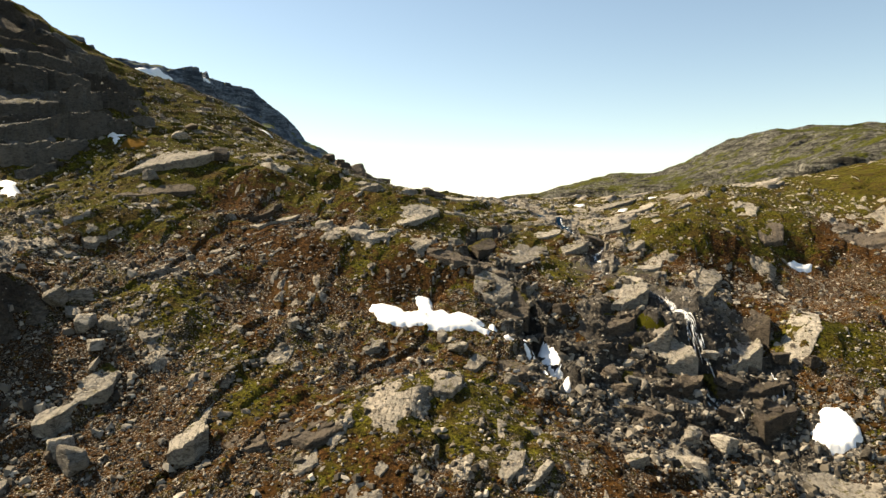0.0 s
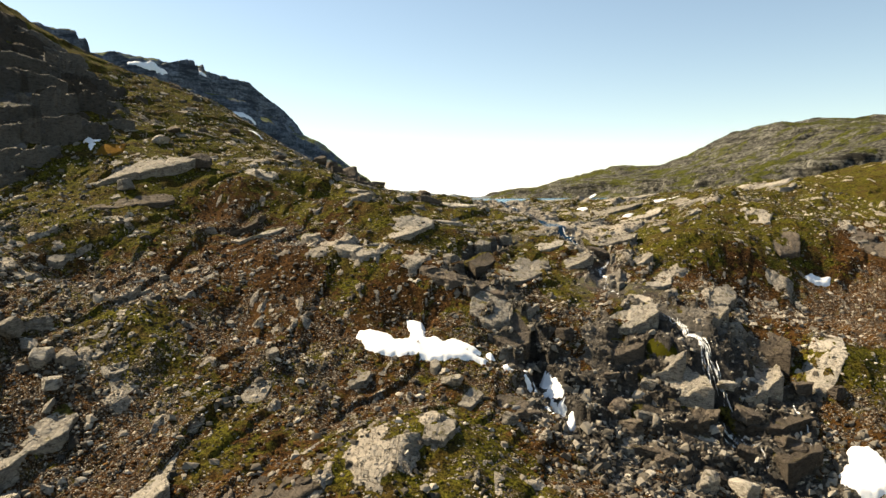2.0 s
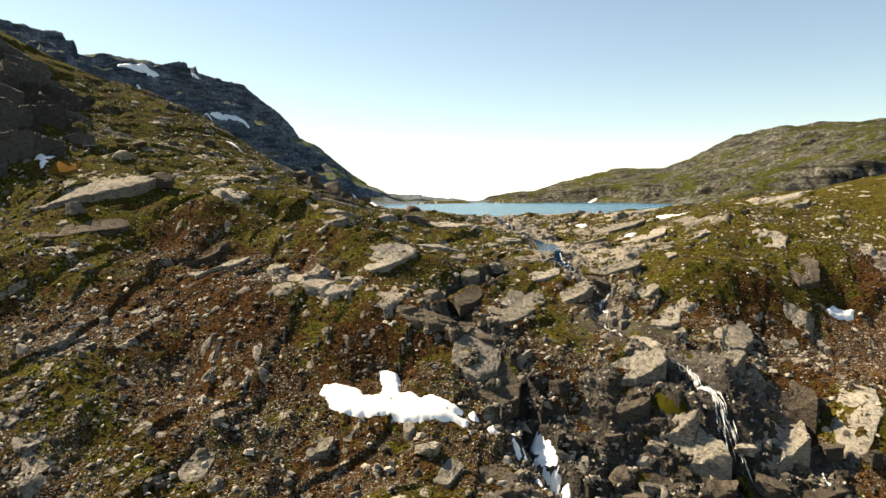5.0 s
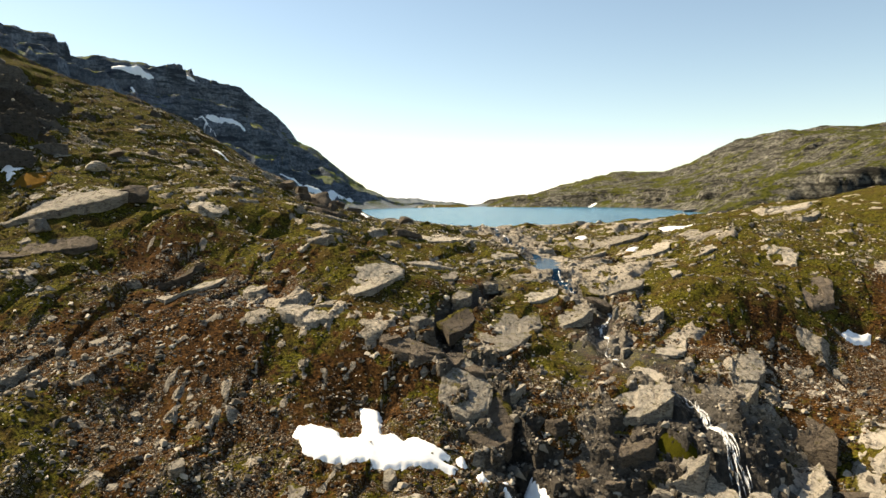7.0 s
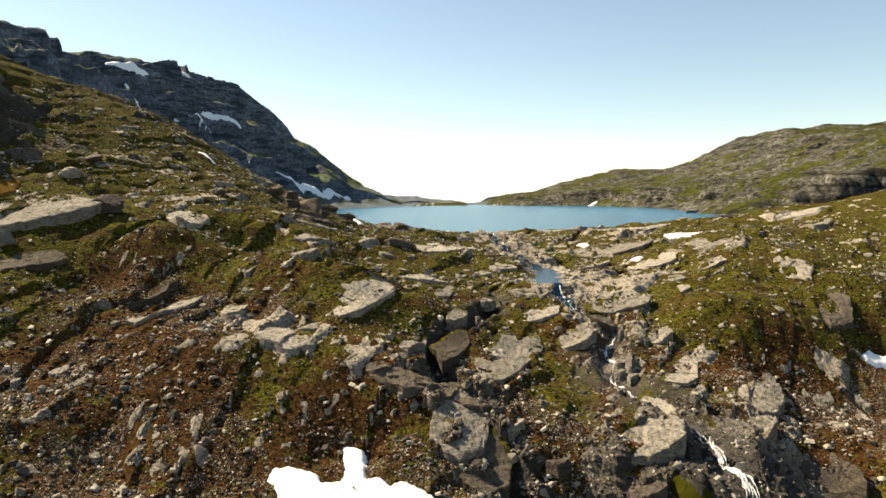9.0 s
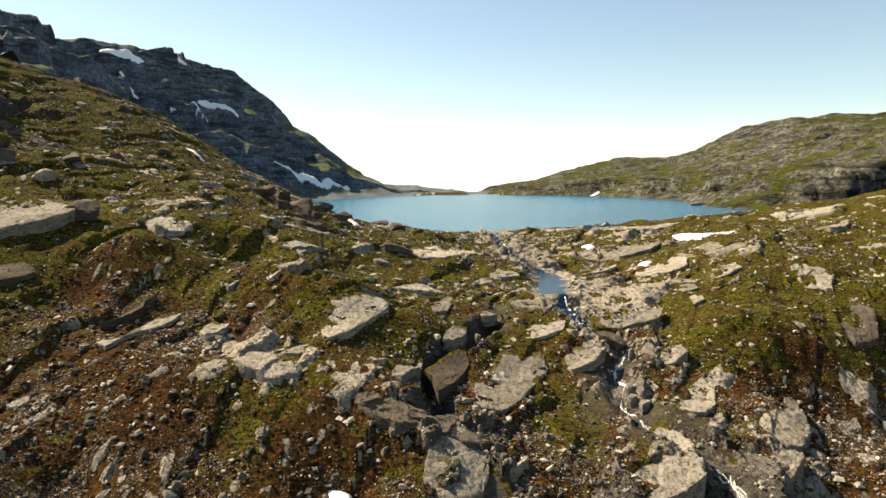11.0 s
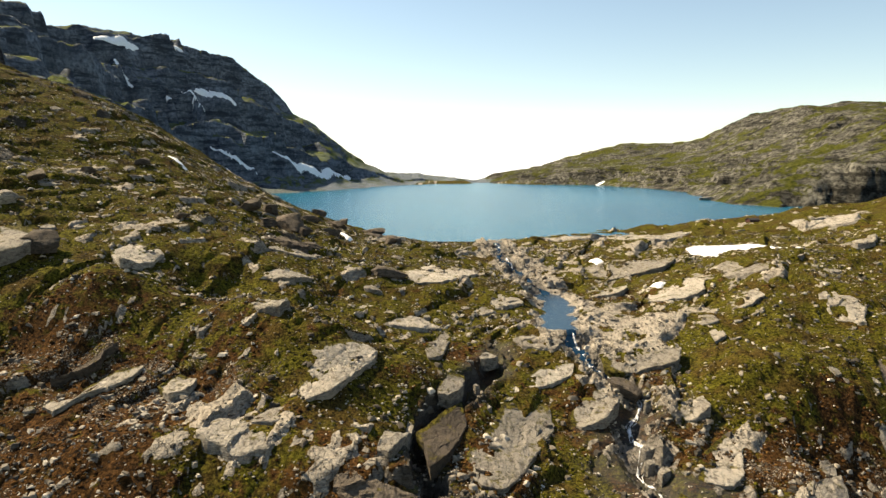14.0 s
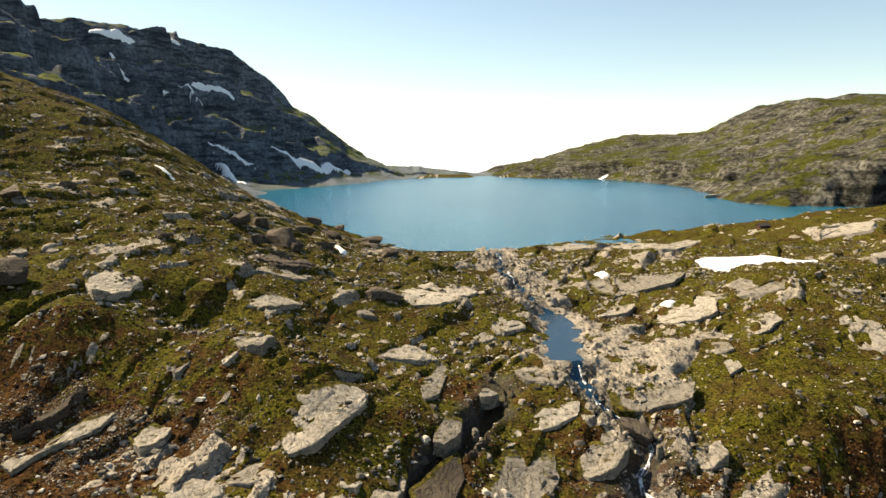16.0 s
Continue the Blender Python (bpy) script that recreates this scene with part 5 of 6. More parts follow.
# ---- lesser outcrops, too many to count ----
def lesser_outcrops():
    rnd = np.random.RandomState(77)
    verts, faces, n = [], [], 0
    for k in range(1300):
        x, y = rnd.uniform(-105, 118), rnd.uniform(74, 268)
        here = fbm(np.array([x / 20]), np.array([y / 20]), 3, 71)[0]
        if rnd.uniform(-0.05, 0.6) > here or (abs(x - 29) < 5 and 176 < y < 216) or base_height([x], [y])[0] < 0.4 - 99 * (y < 258) or (abs(x - 44) < 5 and 104 < y < 134):
            continue
        w = rnd.uniform(0.9, 2.2) * (1 + 1.2 * (rnd.uniform() < 0.12))
        co, f = slab_points(x, y, w, w * rnd.uniform(0.7, 1.5), rnd.uniform(0.5, 1.0) * (0.6 + 0.2 * w), 1000 + k, 4, 18, rnd.uniform(0.1, 0.6))
        verts.append(co)
        faces += [tuple(i + n for i in q) for q in f]
        n += len(co)
    ob = new("bedrock_ribs", mesh_from("bedrock_ribs", np.concatenate(verts), faces, ROCK))
    return tagged(ob, "low ribs of pale bedrock showing through the turf", "bedrock", kind="stuff")


lesser_outcrops()
boulder(168, 506, 9, 5, 3.0, ROCK, "low pale rock islet standing in the lake")
boulder(174, 508, 6, 4, 2.2, ROCK, "low pale rock islet standing in the lake")


# ---- snow ----
def inside(px, py, outline):
    """Signed distance to a closed outline, positive inside."""
    sign, best = np.zeros(px.shape, bool), np.full(px.shape, 1e9)
    for (ax, ay), (bx, by) in zip(outline, outline[1:] + outline[:1]):
        dx, dy = bx - ax, by - ay
        s = np.clip(((px - ax) * dx + (py - ay) * dy) / (dx * dx + dy * dy), 0, 1)
        best = np.minimum(best, np.hypot(px - ax - s * dx, py - ay - s * dy))
        sign ^= ((ay > py) != (by > py)) & (px < dx * (py - ay) / (dy if dy else 1e-9) + ax)
    return np.where(sign, best, -best)


SNOW_AREAS = []


def one_piece(mask):
    """The part of a mask that hangs together with its fullest spot."""
    core = mask.copy()
    while core.any():
        last = core
        pad = np.pad(core, 1)
        core = core & pad[:-2, 1:-1] & pad[2:, 1:-1] & pad[1:-1, :-2] & pad[1:-1, 2:]
    piece = np.zeros_like(mask)
    piece[np.unravel_index(np.argmax(last), mask.shape)] = True
    for _ in range(4000):
        pad = np.pad(piece, 1)
        grown = mask & (piece | pad[:-2, 1:-1] | pad[2:, 1:-1] | pad[1:-1, :-2] | pad[1:-1, 2:])
        if (grown == piece).all():
            break
        piece = grown
    return piece


def drape(name, mat, surface, step, thick, outline):
    """A mat or drift on a surface, thin at its rim."""
    xs = [p[0] for p in outline]
    ys = [p[1] for p in outline]
    gx = np.arange(min(xs) - 2 * step, max(xs) + 3 * step, step)
    gy = np.arange(min(ys) - 2 * step, max(ys) + 3 * step, step)
    X, Y = np.meshgrid(gx, gy)
    wob = 0.22 * fbm(X / 0.9, Y / 0.9, 3, 201)
    d = inside(X, Y, outline) + wob
    z = surface(X, Y)
    for _ in range(34):                                       # the drift smooths what lies under it
        pad = np.pad(z, 1, mode="edge")
        z = (pad[1:-1, 1:-1] * 2 + pad[:-2, 1:-1] + pad[2:, 1:-1] + pad[1:-1, :-2] + pad[1:-1, 2:]) / 6
    z = z + 0.8 * thick * np.clip(d / (1.2 * step) + 0.25, -1.5, 1) + 0.15 * thick * fbm(X / 1.6, Y / 1.6, 2, 203)
    z = z + 0.22 * np.clip(d / (1.5 * step), -2, 1)
    return sheet(name, gx, gy, z, mat, keep=one_piece(d > -0.8 * step))


def snow(surface, step, thick, label, *outline):
    """A patch of old snow."""
    SNOW_AREAS.append(list(outline))
    return tagged(drape("snow_patch", SNOW, surface, step, thick, list(outline)), label, "snow patch", "old snow patches")


def moss(mat, label, *outline):
    """A thick mat of moss or sedge."""
    return tagged(drape("moss_mat", mat, on_ground, 0.25, 0.12, list(outline)), label, "moss mat", "moss mats")


def on_ground(x, y):
    return ground_height(x, y)[0]


snow(on_ground, 0.25, 0.22, "large forked patch of old white snow below the ledges",
     (-12.3, 118.1), (-11.8, 119.6), (-9.7, 119.9), (-7.2, 119.8), (-6.5, 118.5), (-4.2, 118.6), (-3.9, 120.9), (-4.6, 124.4), (-3.5, 124.6), (-2.2, 124.2),
     (-1.9, 122.4), (-1.5, 119.8), (0.2, 119.5), (1.4, 118.6), (2.6, 119.1), (4.3, 118.6), (5.9, 117.9), (7.2, 117.3), (6.3, 116.4), (8.2, 115.7), (7.6, 114.8),
     (5.4, 115.5), (2.3, 115.2), (0, 114.7), (-3.1, 115), (-6.3, 115), (-9, 115.1), (-10.5, 115.9), (-11.3, 117.2))
snow(on_ground, 0.2, 0.22, "narrow tongue of old snow in the gully", (16.5, 118.4), (17.5, 119.3), (18.0, 118.6), (18.9, 116.8), (19.5, 115.1), (19.8, 113.5), (19.0, 112.3), (17.6, 113.1), (16.8, 115.3), (16.4, 116.9))
snow(on_ground, 0.2, 0.22, "small round patch of old snow in the gully", (18.7, 110.9), (19.8, 112.0), (20.4, 111.4), (20.4, 109.3), (19.6, 108.1), (18.8, 108.4))
snow(on_ground, 0.15, 0.2, "thin scrap of old snow on the gully's edge", (7.8, 117.2), (8.7, 117.6), (9.4, 116.5), (8.6, 115.7))
snow(on_ground, 0.15, 0.2, "thin scrap of old snow on the gully's edge", (10.1, 115.4), (11.1, 116.2), (11.9, 115.0), (11.1, 114.9))
snow(on_ground, 0.15, 0.2, "thin scrap of old snow between dark stones", (13.4, 115.6), (14.4, 115.4), (15.4, 115.1), (15.8, 114.0), (14.6, 113.3), (13.9, 114.0))
snow(on_ground, 0.15, 0.2, "thin scrap of old snow between dark stones", (16.0, 109.2), (17.3, 110.3), (18.5, 107.5), (17.9, 106.7), (16.9, 107.5))
snow(on_ground, 0.25, 0.75, "thick rounded patch of old snow below the waterfall",
     (58.6, 108.2), (59.6, 108.9), (61.9, 108.4), (62.6, 106.9), (63, 104.4), (62.5, 103), (60.5, 101.6), (58.8, 101.5), (56.9, 102.6), (55.8, 104), (56.1, 105.1), (57.7, 106))
snow(on_ground, 0.25, 0.25, "small strip of old snow on brown heath", (79.5, 163.1), (82.1, 165.2), (84.4, 165), (86.8, 165.2), (85.1, 163.4), (82.6, 162.6), (79.6, 161.6))
snow(on_ground, 0.4, 0.3, "patch of old snow in the crag's shade", (-95.3, 150), (-94.7, 151.3), (-92, 150.2), (-88.1, 144.7), (-86.6, 140.9), (-89.4, 142.5), (-91.5, 144))
snow(on_ground, 0.35, 0.3, "small patch of old snow at the crag's foot", (-83, 173.6), (-83.3, 176.4), (-81, 174.1), (-79.4, 174.9), (-79.7, 171.8), (-79.4, 169.8))
snow(on_ground, 0.5, 0.3, "long patch of old snow near the lake",
     (70.3, 248.3), (74.5, 251.2), (81.5, 250.7), (88.3, 249.7), (91.9, 246.8), (94, 241), (96, 237), (92, 233), (84, 232), (77.1, 231), (71.8, 229), (69.4, 229.3), (72.3, 241))
snow(on_ground, 0.35, 0.25, "small patch of old snow between wet slabs", (44.0, 242.3), (46.9, 244.2), (47.4, 239.7), (45.2, 238.3))
snow(on_ground, 0.3, 0.25, "small patch of old snow beside the pool", (52.4, 215.6), (54.4, 216.8), (56.0, 215.5), (54.0, 213.4))
snow(on_ground, 0.35, 0.25, "narrow patch of old snow under dark boulders", (-20.3, 236.1), (-18.6, 238.0), (-16.1, 235.4), (-17.0, 232.8))


moss(ORANGE_MOSS, "orange moss mat behind the flat slab", (-77.7, 168.0), (-78.3, 172.4), (-74.6, 176.7), (-73.1, 171.9), (-74.7, 168.2))
moss(GRASS, "green moss cushion beside the waterfall", (34.6, 125.4), (36.7, 124.8), (38.7, 121.2), (37.6, 120.8), (35.2, 122.6))


def snow_streak(surface, step, thick, width, label, *line):
    """A long drift of snow in a gully of a far slope."""
    line = list(line)
    xs, ys = [p[0] for p in line], [p[1] for p in line]
    gx = np.arange(min(xs) - width, max(xs) + width, step)
    gy = np.arange(min(ys) - width, max(ys) + width, step)
    X, Y = np.meshgrid(gx, gy)
    d, at = along(X, Y, line)
    z = surface(X, Y)
    for _ in range(5):
        pad = np.pad(z, 1, mode="edge")
        z = (pad[1:-1, 1:-1] * 2 + pad[:-2, 1:-1] + pad[2:, 1:-1] + pad[1:-1, :-2] + pad[1:-1, 2:]) / 6
    # the drift builds out from its line into a shelf flatter than the slope
    spot = np.array([p for p in line], float)
    run = np.concatenate([[0], np.cumsum(np.hypot(*np.diff(spot, axis=0).T))])
    lx, ly = np.interp(at, run / run[-1], spot[:, 0]), np.interp(at, run / run[-1], spot[:, 1])
    level = surface(lx.ravel(), ly.ravel()).reshape(z.shape)
    shelf = level + 0.4 * (z - level)
    z = np.maximum(z, np.minimum(shelf, z + 1.2))
    gy_, gx_ = np.gradient(z, step)
    steep = np.hypot(gx_, gy_)
    d = width / 2 * (0.35 + 0.65 * np.sin(np.pi * np.clip(at, 0.05, 0.95))) - d + 0.9 * step * fbm(X / (4 * step), Y / (4 * step), 3, 205)
    d = d - 2 * step * smooth(1.5, 2.6, steep)
    z = z + thick * np.clip(d / step + 0.4, -1.5, 1)
    ob = sheet("snow_patch", gx, gy, z, SNOW, keep=one_piece(d > -1.2 * step))
    return tagged(ob, label, "snow patch", "old snow patches")


for (line, width), label in zip(SNOW_LINES, (
    "wide snowfield high on the dark mountain",
    "narrow snow streak in a mountain gully",
    "long snow streak across the mountain's ledges",
    "thin snow streak on a mountain ledge",
    "long snow tongue above the lake shore",
    "thin snow strip at the mountain's foot",
    "short snow strip at the mountain's foot",
    "small snow speck on the mountain",
    "small snow patch near the mountain's top",
)):
    snow_streak(mountain_height, 1.0, 0.9, width, label, *line)
snow_streak(hill_height, 1.5, 0.5, 1.8, "small snow patch on the far shore", (160, 817), (167, 820))
snow_streak(on_ground, 0.3, 0.3, 0.9, "thin snow strip on the green ridge", (-64, 242), (-59, 240))



# ---- running water ----
def ribbon(line, width, seed, lift, wander):
    """A strand of water down a polyline, laid over the ground. Points and faces."""
    pts = [Vector((*p, 0)) for p in line]
    path = []
    for a, b in zip(pts, pts[1:]):
        n = max(2, int((b - a).length / 0.35))
        path += [a.lerp(b, i / n) for i in range(n)]
    path.append(pts[-1])
    p = np.array([(v.x, v.y) for v in path])
    run = np.arange(len(p)) * 0.35
    t = np.gradient(p, axis=0)
    t /= np.linalg.norm(t, axis=1)[:, None]
    side = np.stack([t[:, 1], -t[:, 0]], 1)
    p = p + side * (wander * gnoise(run / 5, run * 0 + seed * 1.7, seed))[:, None]
    w = width * (0.6 + 0.6 * np.abs(gnoise(run / 1.6, run * 0 + 0.5 + seed, seed + 3)))
    w[0] = w[-1] = 0.05
    rows = []
    for k in (-0.5, 0.0, 0.5):
        q = p + side * (w * k)[:, None]
        rows.append(np.concatenate([q, (on_ground(q[:, 0], q[:, 1]) + lift * (1.0 if k == 0 else 0.45))[:, None]], 1))
    n = len(p)
    co = np.concatenate(rows)
    faces = [(r * n + i, r * n + i + 1, (r + 1) * n + i + 1, (r + 1) * n + i) for r in (0, 1) for i in range(n - 1)]
    return co, faces


def waterfall(name, label, strands, mat=None, lift=0.34):
    root = new(name)
    tagged(root, label, name.replace("_", " "))
    x, y = strands[0][0][0]
    root.location = (x, y, on_ground(np.array([x]), np.array([y]))[0])
    for k, (line, width, wander) in enumerate(strands):
        co, faces = ribbon(line, width, 11 * k + len(line), lift, wander)
        ob = new("strand", mesh_from("strand", co - np.array(root.location), faces, mat or FOAM))
        ob.parent = root
    return root


FALL = [(41.9, 131.5), (42.3, 127.9), (42.2, 124.9), (42.8, 122.2), (43.3, 119.4), (43.7, 117.1), (43.1, 114.1)]
FOOT = [(43.1, 114.1), (44.7, 111.4), (46.3, 109.8), (46.6, 107.7)]
STRANDS = []
for k in range(9):
    whole = FALL + FOOT[1:]
    first, last = (0, len(whole)) if k < 3 else ((0, 6) if k < 6 else (2 + k % 3, 7 + k % 2))
    fan = -2.8 + 6.4 * ((0.618 * k) % 1.0)
    STRANDS.append(([(px + fan * (i / 9) ** 1.6, py + 0.12 * fan) for i, (px, py) in list(enumerate(whole))[first:last]], 0.24 if k == 0 else 0.08 + 0.1 * ((0.37 * k) % 1.0), 1.0))
waterfall("waterfall", "thin white waterfall in strands over dark wet rock", STRANDS, None, 0.5)
UPPER = [(36.4, 163.5), (36.8, 160.7), (35.5, 158.6), (33.4, 156.1), (33.5, 153.5), (34.7, 151.7), (33.0, 147.0), (34.2, 141.5), (38.5, 136.5), (41.9, 131.5)]
waterfall("cascade", "white cascade of the stream between pale slabs", [(UPPER[:6], 0.42, 0.6), (UPPER[:6], 0.22, 1.3), (UPPER[2:7], 0.3, 1.0), (UPPER[5:], 0.16, 0.8), (UPPER[5:], 0.14, 1.4), ([(30, 173), (31, 170), (34, 167), (36.4, 163.5)], 0.4, 0.6)], None, 0.22)
waterfall("trickle", "thin trickle of water down a dark rock step", [([(55.6, 117.1), (54.5, 113.7), (53.5, 110.8), (51.5, 108.5)], 0.3, 0.6), ([(55.0, 115.0), (54.9, 112.0), (54.3, 109.0)], 0.22, 0.5)])
waterfall("brook", "narrow stony brook running from the lake", [([(21, 264), (21.5, 250), (22.5, 237), (26, 221), (29, 213)], 1.5, 1.6), ([(30, 182), (29, 176), (31, 170), (36, 164)], 2.0, 0.6)], STREAM_WATER, 0.15)
waterfall("riffle", "short white riffle in the stony brook", [([(21.0, 258), (21.6, 253)], 0.7, 0.5), ([(22.4, 240), (23.4, 233)], 0.6, 0.6), ([(29.5, 178), (30, 174)], 0.6, 0.4)])


def make_pool():
    gx, gy = np.arange(20, 42, 0.5), np.arange(176, 219, 0.5)
    X, Y = np.meshgrid(gx, gy)
    d, _ = along(X, Y, POOL)
    ob = sheet("pool", gx, gy, np.full(X.shape, POOL_Z - 0.05), STREAM_WATER, keep=(d < 5.2) & (on_ground(X, Y) < POOL_Z + 0.3))
    return tagged(ob, "still dark blue pool of the stream between slabs", "pool", kind="structure")


make_pool()


# ---- the hut by the lake ----
def box(bm, x0, x1, y0, y1, z0, z1):
    v = [bm.verts.new((x, y, z)) for z in (z0, z1) for x, y in ((x0, y0), (x1, y0), (x1, y1), (x0, y1))]
    for f in ((3, 2, 1, 0), (4, 5, 6, 7), (0, 1, 5, 4), (1, 2, 6, 5), (2, 3, 7, 6), (3, 0, 4, 7)):
        bm.faces.new([v[i] for i in f])


def make_hut(x, y, turn):
    red = make_paint("dark red boards", (0.06, 0.012, 0.010))
    felt = make_paint("black roofing felt", (0.025, 0.022, 0.022))
    white = make_paint("grey door paint", (0.05, 0.035, 0.03))
    root = tagged(new("hut"), "small dark red wooden hut on the lake shore", "hut")
    root.matrix_world = pose(x, y, on_ground(np.array([x]), np.array([y]))[0] - 0.2, 0, 0, turn) @ Matrix.Diagonal((0.75, 0.75, 0.75, 1))
    bm = bmesh.new()
    box(bm, -2.6, 2.6, -1.5, 1.5, 0, 2.2)
    for s in (-2.6, 2.6):
        a = [bm.verts.new((s, -1.5, 2.2)), bm.verts.new((s, 1.5, 2.2)), bm.verts.new((s, 0, 2.95))]
        bm.faces.new(a)
    walls = part("wall", bm, red, root)
    for k in range(26):
        bm = bmesh.new()
        box(bm, -2.58 + 0.2 * k, -2.44 + 0.2 * k, -1.53, -1.503, 0.05, 2.15)
        part("board", bm, red, walls)
    for s in (-1, 1):
        bm = bmesh.new()
        box(bm, -2.85, 2.85, 0, 1.95, 0, 0.09)
        panel = part("roof", bm, felt, root, "black felt roof panel")
        panel.matrix_local = pose(0, 0, 3.02, -26.5 if s > 0 else -26.5, 0, 0 if s > 0 else 180)
    bm = bmesh.new()
    box(bm, -2.0, -1.15, -1.57, -1.535, 0.05, 1.95)
    part("door", bm, white, root, "dark plank door")
    bm = bmesh.new()
    box(bm, 0.7, 1.5, -1.57, -1.535, 1.0, 1.7)
    part("window", bm, felt, root, "small dark window")
    return root


make_hut(109.3, 299.2, 18)


# ---- loose stones ----
def stone_hull(seed):
    """A broken block: a box with its corners knocked about, or a wedge of one."""
    rnd = np.random.RandomState(seed)
    bm = bmesh.new()
    for k in range(8):
        p = np.array([1.0 if k & 1 else -1.0, 0.7 if k & 2 else -0.7, 0.4 if k & 4 else -0.4])
        p = p * rnd.uniform(0.4, 1.1, 3)
        if k >= 4:
            p[:2] *= rnd.uniform(0.35, 0.95)
        bm.verts.new(p)
    bmesh.ops.convex_hull(bm, input=bm.verts[:])
    bmesh.ops.triangulate(bm, faces=bm.faces[:])
    loose = [v for v in bm.verts if not v.link_faces]
    bmesh.ops.delete(bm, geom=loose, context="VERTS")
    bm.verts.index_update()
    co = np.array([v.co for v in bm.verts])
    tri = np.array([[v.index for v in f.verts] for f in bm.faces])
    bm.free()
    return co, tri


HULLS = [stone_hull(900 + k) for k in range(20)]


def stone_places(count, seed, x0, x1, y0, y1):
    """Where stones lie: thick on the scree and in the gullies, thin on the turf."""
    rnd = np.random.RandomState(seed)
    x, y = rnd.uniform(x0, x1, count), rnd.uniform(y0, y1, count)
    b = base_height(x, y)
    gully, _ = along(x, y, GULLY)
    falls, at = along(x, y, STREAM)
    scree = smooth(-15, -45, x) * smooth(150, 125, y) + smooth(-70, -85, x) * smooth(190, 160, y)
    thick = 0.26 + 0.4 * smooth(-0.1, 0.4, fbm(x / 16, y / 16, 3, 211)) + 0.6 * scree * smooth(-0.3, 0.3, fbm(x / 9, y / 9, 3, 213))
    thick = thick + 0.55 * smooth(8, 3, gully) * smooth(150, 140, y) + 0.5 * smooth(22, 10, np.hypot(x - 42, y - 100)) + 0.15 * smooth(-8, -16, b)
    thick = thick * (1 - 0.55 * smooth(26, 14, np.hypot(x - 68, y - 172)))
    thick = thick * (0.25 + 0.75 * smooth(-0.2, 0.35, fbm(x / 4, y / 4, 2, 217)))
    ok = (rnd.uniform(0, 1, count) < thick) & (b > 0.3 - 300 * (y < 262)) & ~((np.abs(x - 30) < 4) & (y > 178) & (y < 215))
    x, y = x[ok], y[ok]
    size = np.clip(0.10 * (1 - rnd.uniform(0, 1, len(x))) ** -0.5, 0.1, 0.62)
    for outline in SNOW_AREAS:
        keep = inside(x, y, outline) < -0.2
        x, y, size = x[keep], y[keep], size[keep]
    return x, y, size, rnd


sx, sy, ssize, srnd = stone_places(260000, 31, -105, 118, 70, 262)
sz = on_ground(sx, sy)
sa, tilt = srnd.uniform(0, 6.28, len(sx)), srnd.uniform(-0.35, 0.35, (len(sx), 2))
kind = srnd.randint(0, len(HULLS), len(sx))
flat = srnd.uniform(0.7, 1.25, len(sx))
order = np.argsort(-ssize * (1.0 + (sy < 175)))
big = set(order[:300].tolist())
small = np.array([i for i in range(len(sx)) if i not in big])
SHARED = []
for co, tri in HULLS:
    SHARED.append(mesh_from("stone", co, tri.tolist(), STONE, False))
for i in sorted(big):
    ob = new("stone", SHARED[kind[i]])
    r = 1.25 * ssize[i]
    ob.matrix_world = pose(sx[i], sy[i], sz[i] + 0.2 * r, 20 * tilt[i, 0], 20 * tilt[i, 1], math.degrees(sa[i])) @ Matrix.Diagonal((r, r, r * flat[i], 1))
    ob.parent = ground


def raw_mesh(name, verts, tris, mat, smooth_shade):
    me = bpy.data.meshes.new(name)
    me.vertices.add(len(verts))
    me.vertices.foreach_set("co", verts.ravel())
    me.loops.add(tris.size)
    me.loops.foreach_set("vertex_index", tris.ravel().astype(np.int32))
    me.polygons.add(len(tris))
    me.polygons.foreach_set("loop_start", np.arange(0, tris.size, 3, dtype=np.int32))
    me.polygons.foreach_set("use_smooth", np.full(len(tris), smooth_shade))
    me.update(calc_edges=True)
    me.materials.append(mat)
    return me


def joined_stones(idx):
    verts, tris, n = [], [], 0
    for k, (co, tri) in enumerate(HULLS):
        who = idx[kind[idx] == k]
        if not len(who):
            continue
        c, s = np.cos(sa[who]), np.sin(sa[who])
        r = ssize[who]
        p = co[None] * np.stack([r, r, r * flat[who]], 1)[:, None]
        px, py, pz = p[..., 0], p[..., 1], p[..., 2] + p[..., 0] * tilt[who, 0][:, None] + p[..., 1] * tilt[who, 1][:, None]
        w = np.stack([sx[who][:, None] + px * c[:, None] - py * s[:, None], sy[who][:, None] + px * s[:, None] + py * c[:, None], sz[who][:, None] + pz + 0.18 * r[:, None]], -1)
        verts.append(w.reshape(-1, 3))
        tris.append((tri[None] + (n + np.arange(len(who)) * len(co))[:, None, None]).reshape(-1, 3))
        n += w.shape[0] * w.shape[1]
    verts, tris = np.concatenate(verts), np.concatenate(tris)
    me = raw_mesh("loose_stones", verts, tris, STONE, False)
    return tagged(new("loose_stones", me), "loose grey stones and rubble strewn over the slope", "stones", kind="stuff")


joined_stones(small)


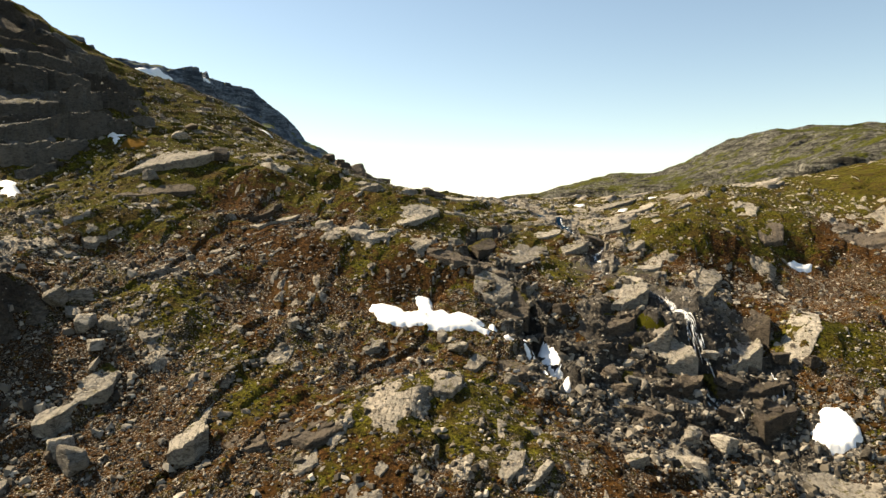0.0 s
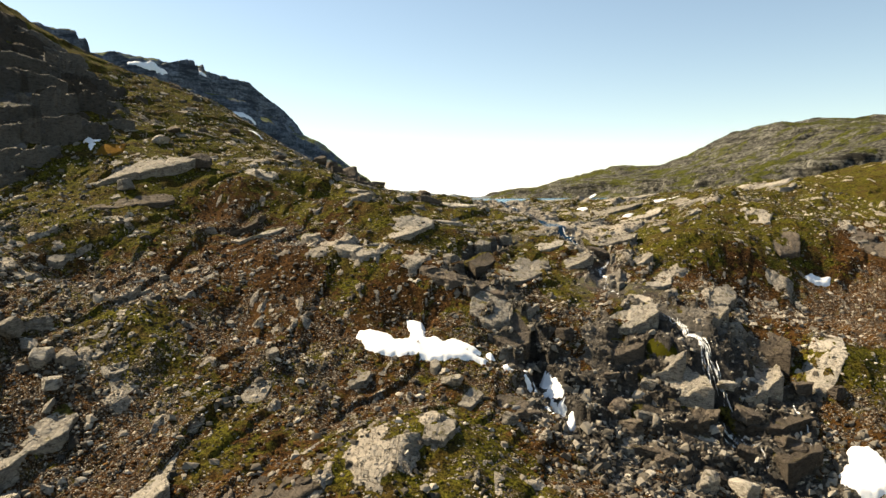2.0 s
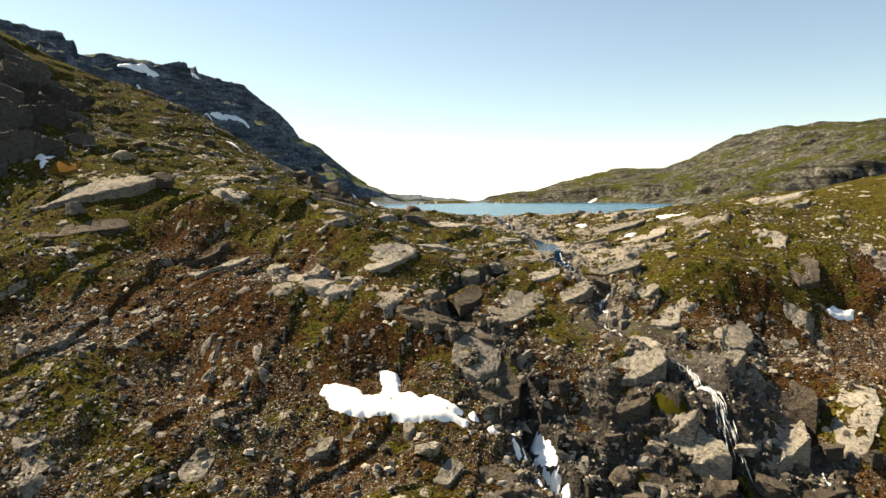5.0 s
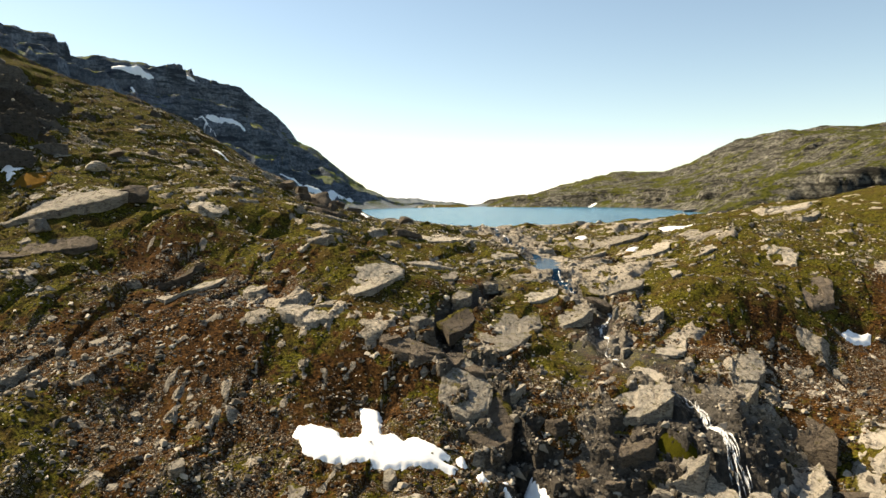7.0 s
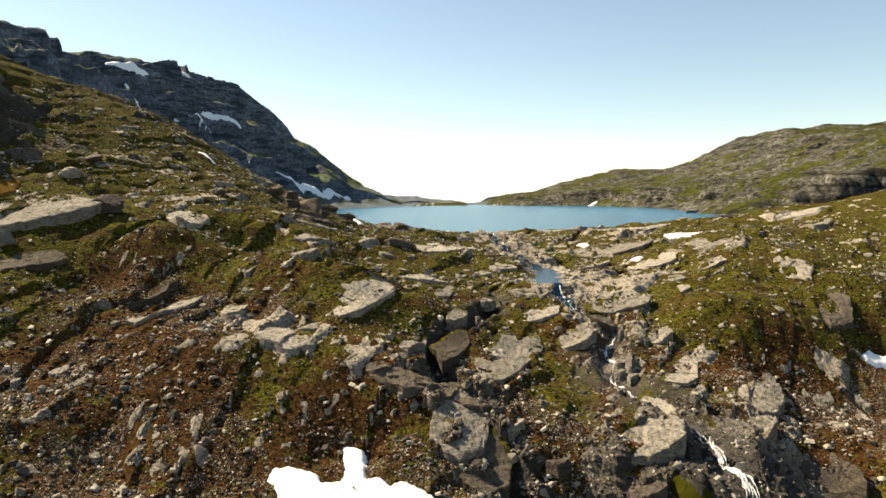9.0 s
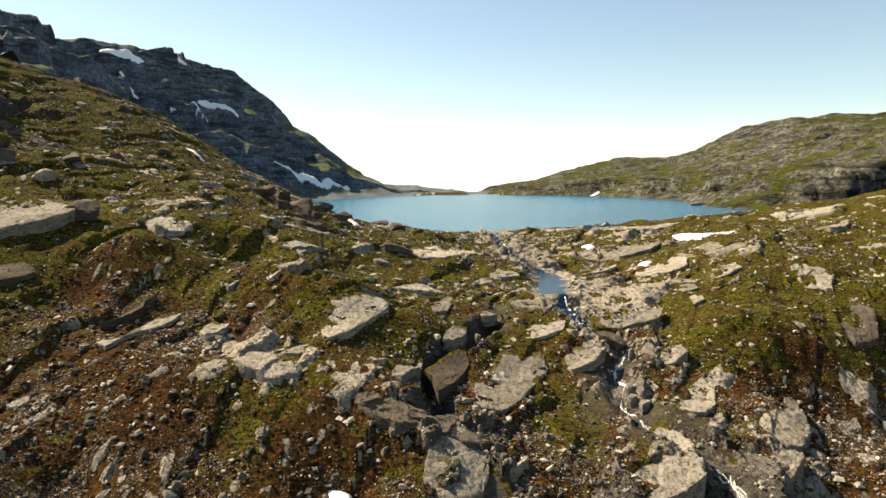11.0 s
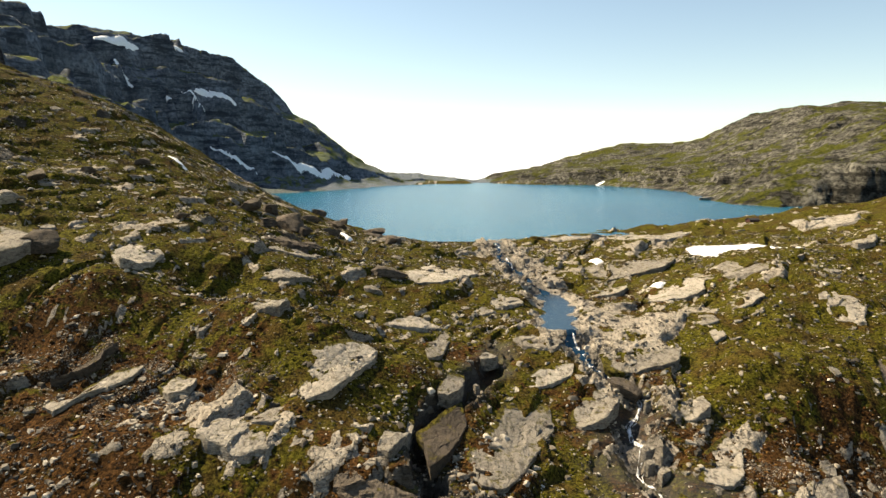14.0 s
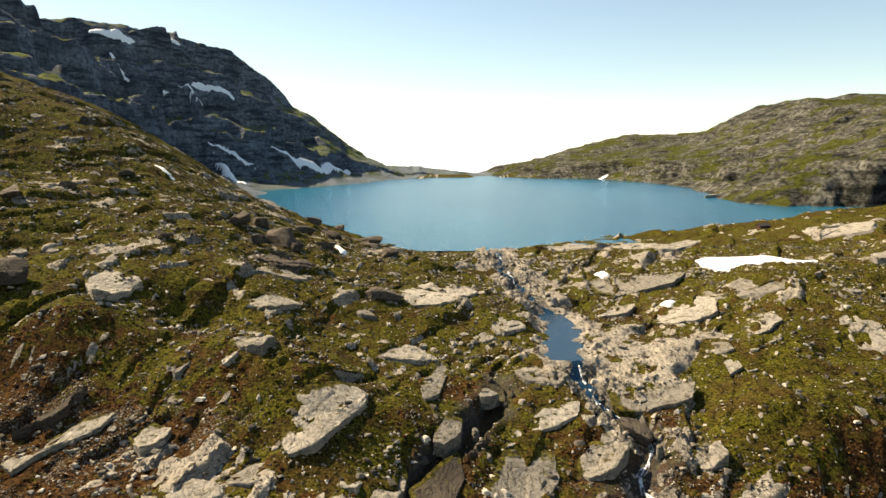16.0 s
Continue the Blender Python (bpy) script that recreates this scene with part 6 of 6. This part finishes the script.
def rubble(label, count, seed, x0, x1, y0, y1, small, large, mat, amount):
    """Broken blocks lying thick where a cliff has come down; amount gives how thick, place by place."""
    rnd = np.random.RandomState(seed)
    x, y = rnd.uniform(x0, x1, count), rnd.uniform(y0, y1, count)
    falls, _ = along(x, y, STREAM)
    ok = (rnd.uniform(0, 1, count) < amount(x, y)) & (falls > 1.0)
    for outline in SNOW_AREAS:
        ok &= inside(x, y, outline) < -0.3
    x, y = x[ok], y[ok]
    z, size, turn = on_ground(x, y), small * (1 - rnd.uniform(0, 1, len(x)) * (1 - (small / large) ** 2)) ** -0.5, rnd.uniform(0, 6.28, len(x))
    lean, k = rnd.uniform(-0.5, 0.5, (len(x), 2)), rnd.randint(0, len(HULLS), len(x))
    verts, tris, n = [], [], 0
    for q, (co, tri) in enumerate(HULLS):
        who = np.where(k == q)[0]
        p = co[None] * np.stack([size[who], size[who], 1.3 * size[who]], 1)[:, None]
        c, s = np.cos(turn[who])[:, None], np.sin(turn[who])[:, None]
        up = p[..., 2] + p[..., 0] * lean[who, 0][:, None] + p[..., 1] * lean[who, 1][:, None] + 0.2 * size[who][:, None]
        w = np.stack([x[who][:, None] + p[..., 0] * c - p[..., 1] * s, y[who][:, None] + p[..., 0] * s + p[..., 1] * c, z[who][:, None] + up], -1)
        verts.append(w.reshape(-1, 3))
        tris.append((tri[None] + (n + np.arange(len(who)) * len(co))[:, None, None]).reshape(-1, 3))
        n += w.shape[0] * w.shape[1]
    ob = new("rubble", raw_mesh("rubble", np.concatenate(verts), np.concatenate(tris), mat, False))
    return tagged(ob, label, "rubble", kind="stuff")


rubble("broken grey blocks heaped below the waterfall", 11000, 41, 8, 70, 86, 136, 0.26, 1.2, DARK_STONE,
       lambda x, y: (0.2 + 0.6 * smooth(114, 108, y)) * smooth(24, 10, np.hypot((x - 40) * 0.75, y - 106)) + 0.6 * smooth(7, 3, along(x, y, GULLY)[0]))
rubble("broken grey blocks strewn under the left flank", 7000, 43, -98, -20, 74, 172, 0.25, 1.1, DARK_STONE,
       lambda x, y: (0.55 * smooth(-22, -50, x) * smooth(140, 112, y) + 0.5 * smooth(-66, -80, x) * smooth(175, 150, y)) * smooth(-0.3, 0.3, fbm(x / 8, y / 8, 3, 221)))
rubble("pale stones in the bed of the brook", 2500, 47, 16, 44, 150, 262, 0.2, 0.8, STONE, lambda x, y: 0.6 * smooth(6, 2, along(x, y, STREAM)[0]) * (along(x, y, POOL)[0] > 3.4))


def tussocks(name, count, seed, mat, want_green, label):
    """Low clumps of sedge or heather, thick where that plant grows."""
    rnd = np.random.RandomState(seed)
    x, y = rnd.uniform(-100, 118, count), rnd.uniform(72, 240, count)
    i, j = np.clip(np.searchsorted(gxs, x), 0, len(gxs) - 1), np.clip(np.searchsorted(gys, y), 0, len(gys) - 1)
    g, r = GREEN[j, i], ROCKY[j, i]
    likely = (smooth(0.35, 0.7, g) if want_green else smooth(0.75, 0.4, g)) * smooth(0.6, 0.2, r) * (0.2 + 0.8 * smooth(-0.2, 0.4, fbm(x / 5, y / 5, 2, seed)))
    pool, _ = along(x, y, POOL)
    ok = (rnd.uniform(0, 1, count) < likely) & (pool > 5) & (WET[j, i] < 0.3)
    x, y = x[ok], y[ok]
    z = on_ground(x, y)
    size, turn, k = rnd.uniform(0.14, 0.42, len(x)), rnd.uniform(0, 6.28, len(x)), rnd.randint(0, len(HULLS), len(x))
    verts, tris, n = [], [], 0
    for q, (co, tri) in enumerate(HULLS):
        who = np.where(k == q)[0]
        p = co[None] * np.stack([size[who], size[who], 0.8 * size[who]], 1)[:, None]
        c, s = np.cos(turn[who])[:, None], np.sin(turn[who])[:, None]
        w = np.stack([x[who][:, None] + p[..., 0] * c - p[..., 1] * s, y[who][:, None] + p[..., 0] * s + p[..., 1] * c, z[who][:, None] + p[..., 2] + 0.05], -1)
        verts.append(w.reshape(-1, 3))
        tris.append((tri[None] + (n + np.arange(len(who)) * len(co))[:, None, None]).reshape(-1, 3))
        n += w.shape[0] * w.shape[1]
    ob = new(name, raw_mesh(name, np.concatenate(verts), np.concatenate(tris), mat, True))
    return tagged(ob, label, name.split("_")[0], kind="stuff")


tussocks("sedge_tussocks", 22000, 61, GRASS, True, "low olive green tussocks of sedge and moss")
tussocks("heather_clumps", 45000, 67, HEATHER, False, "low brown clumps of heather on the slope")
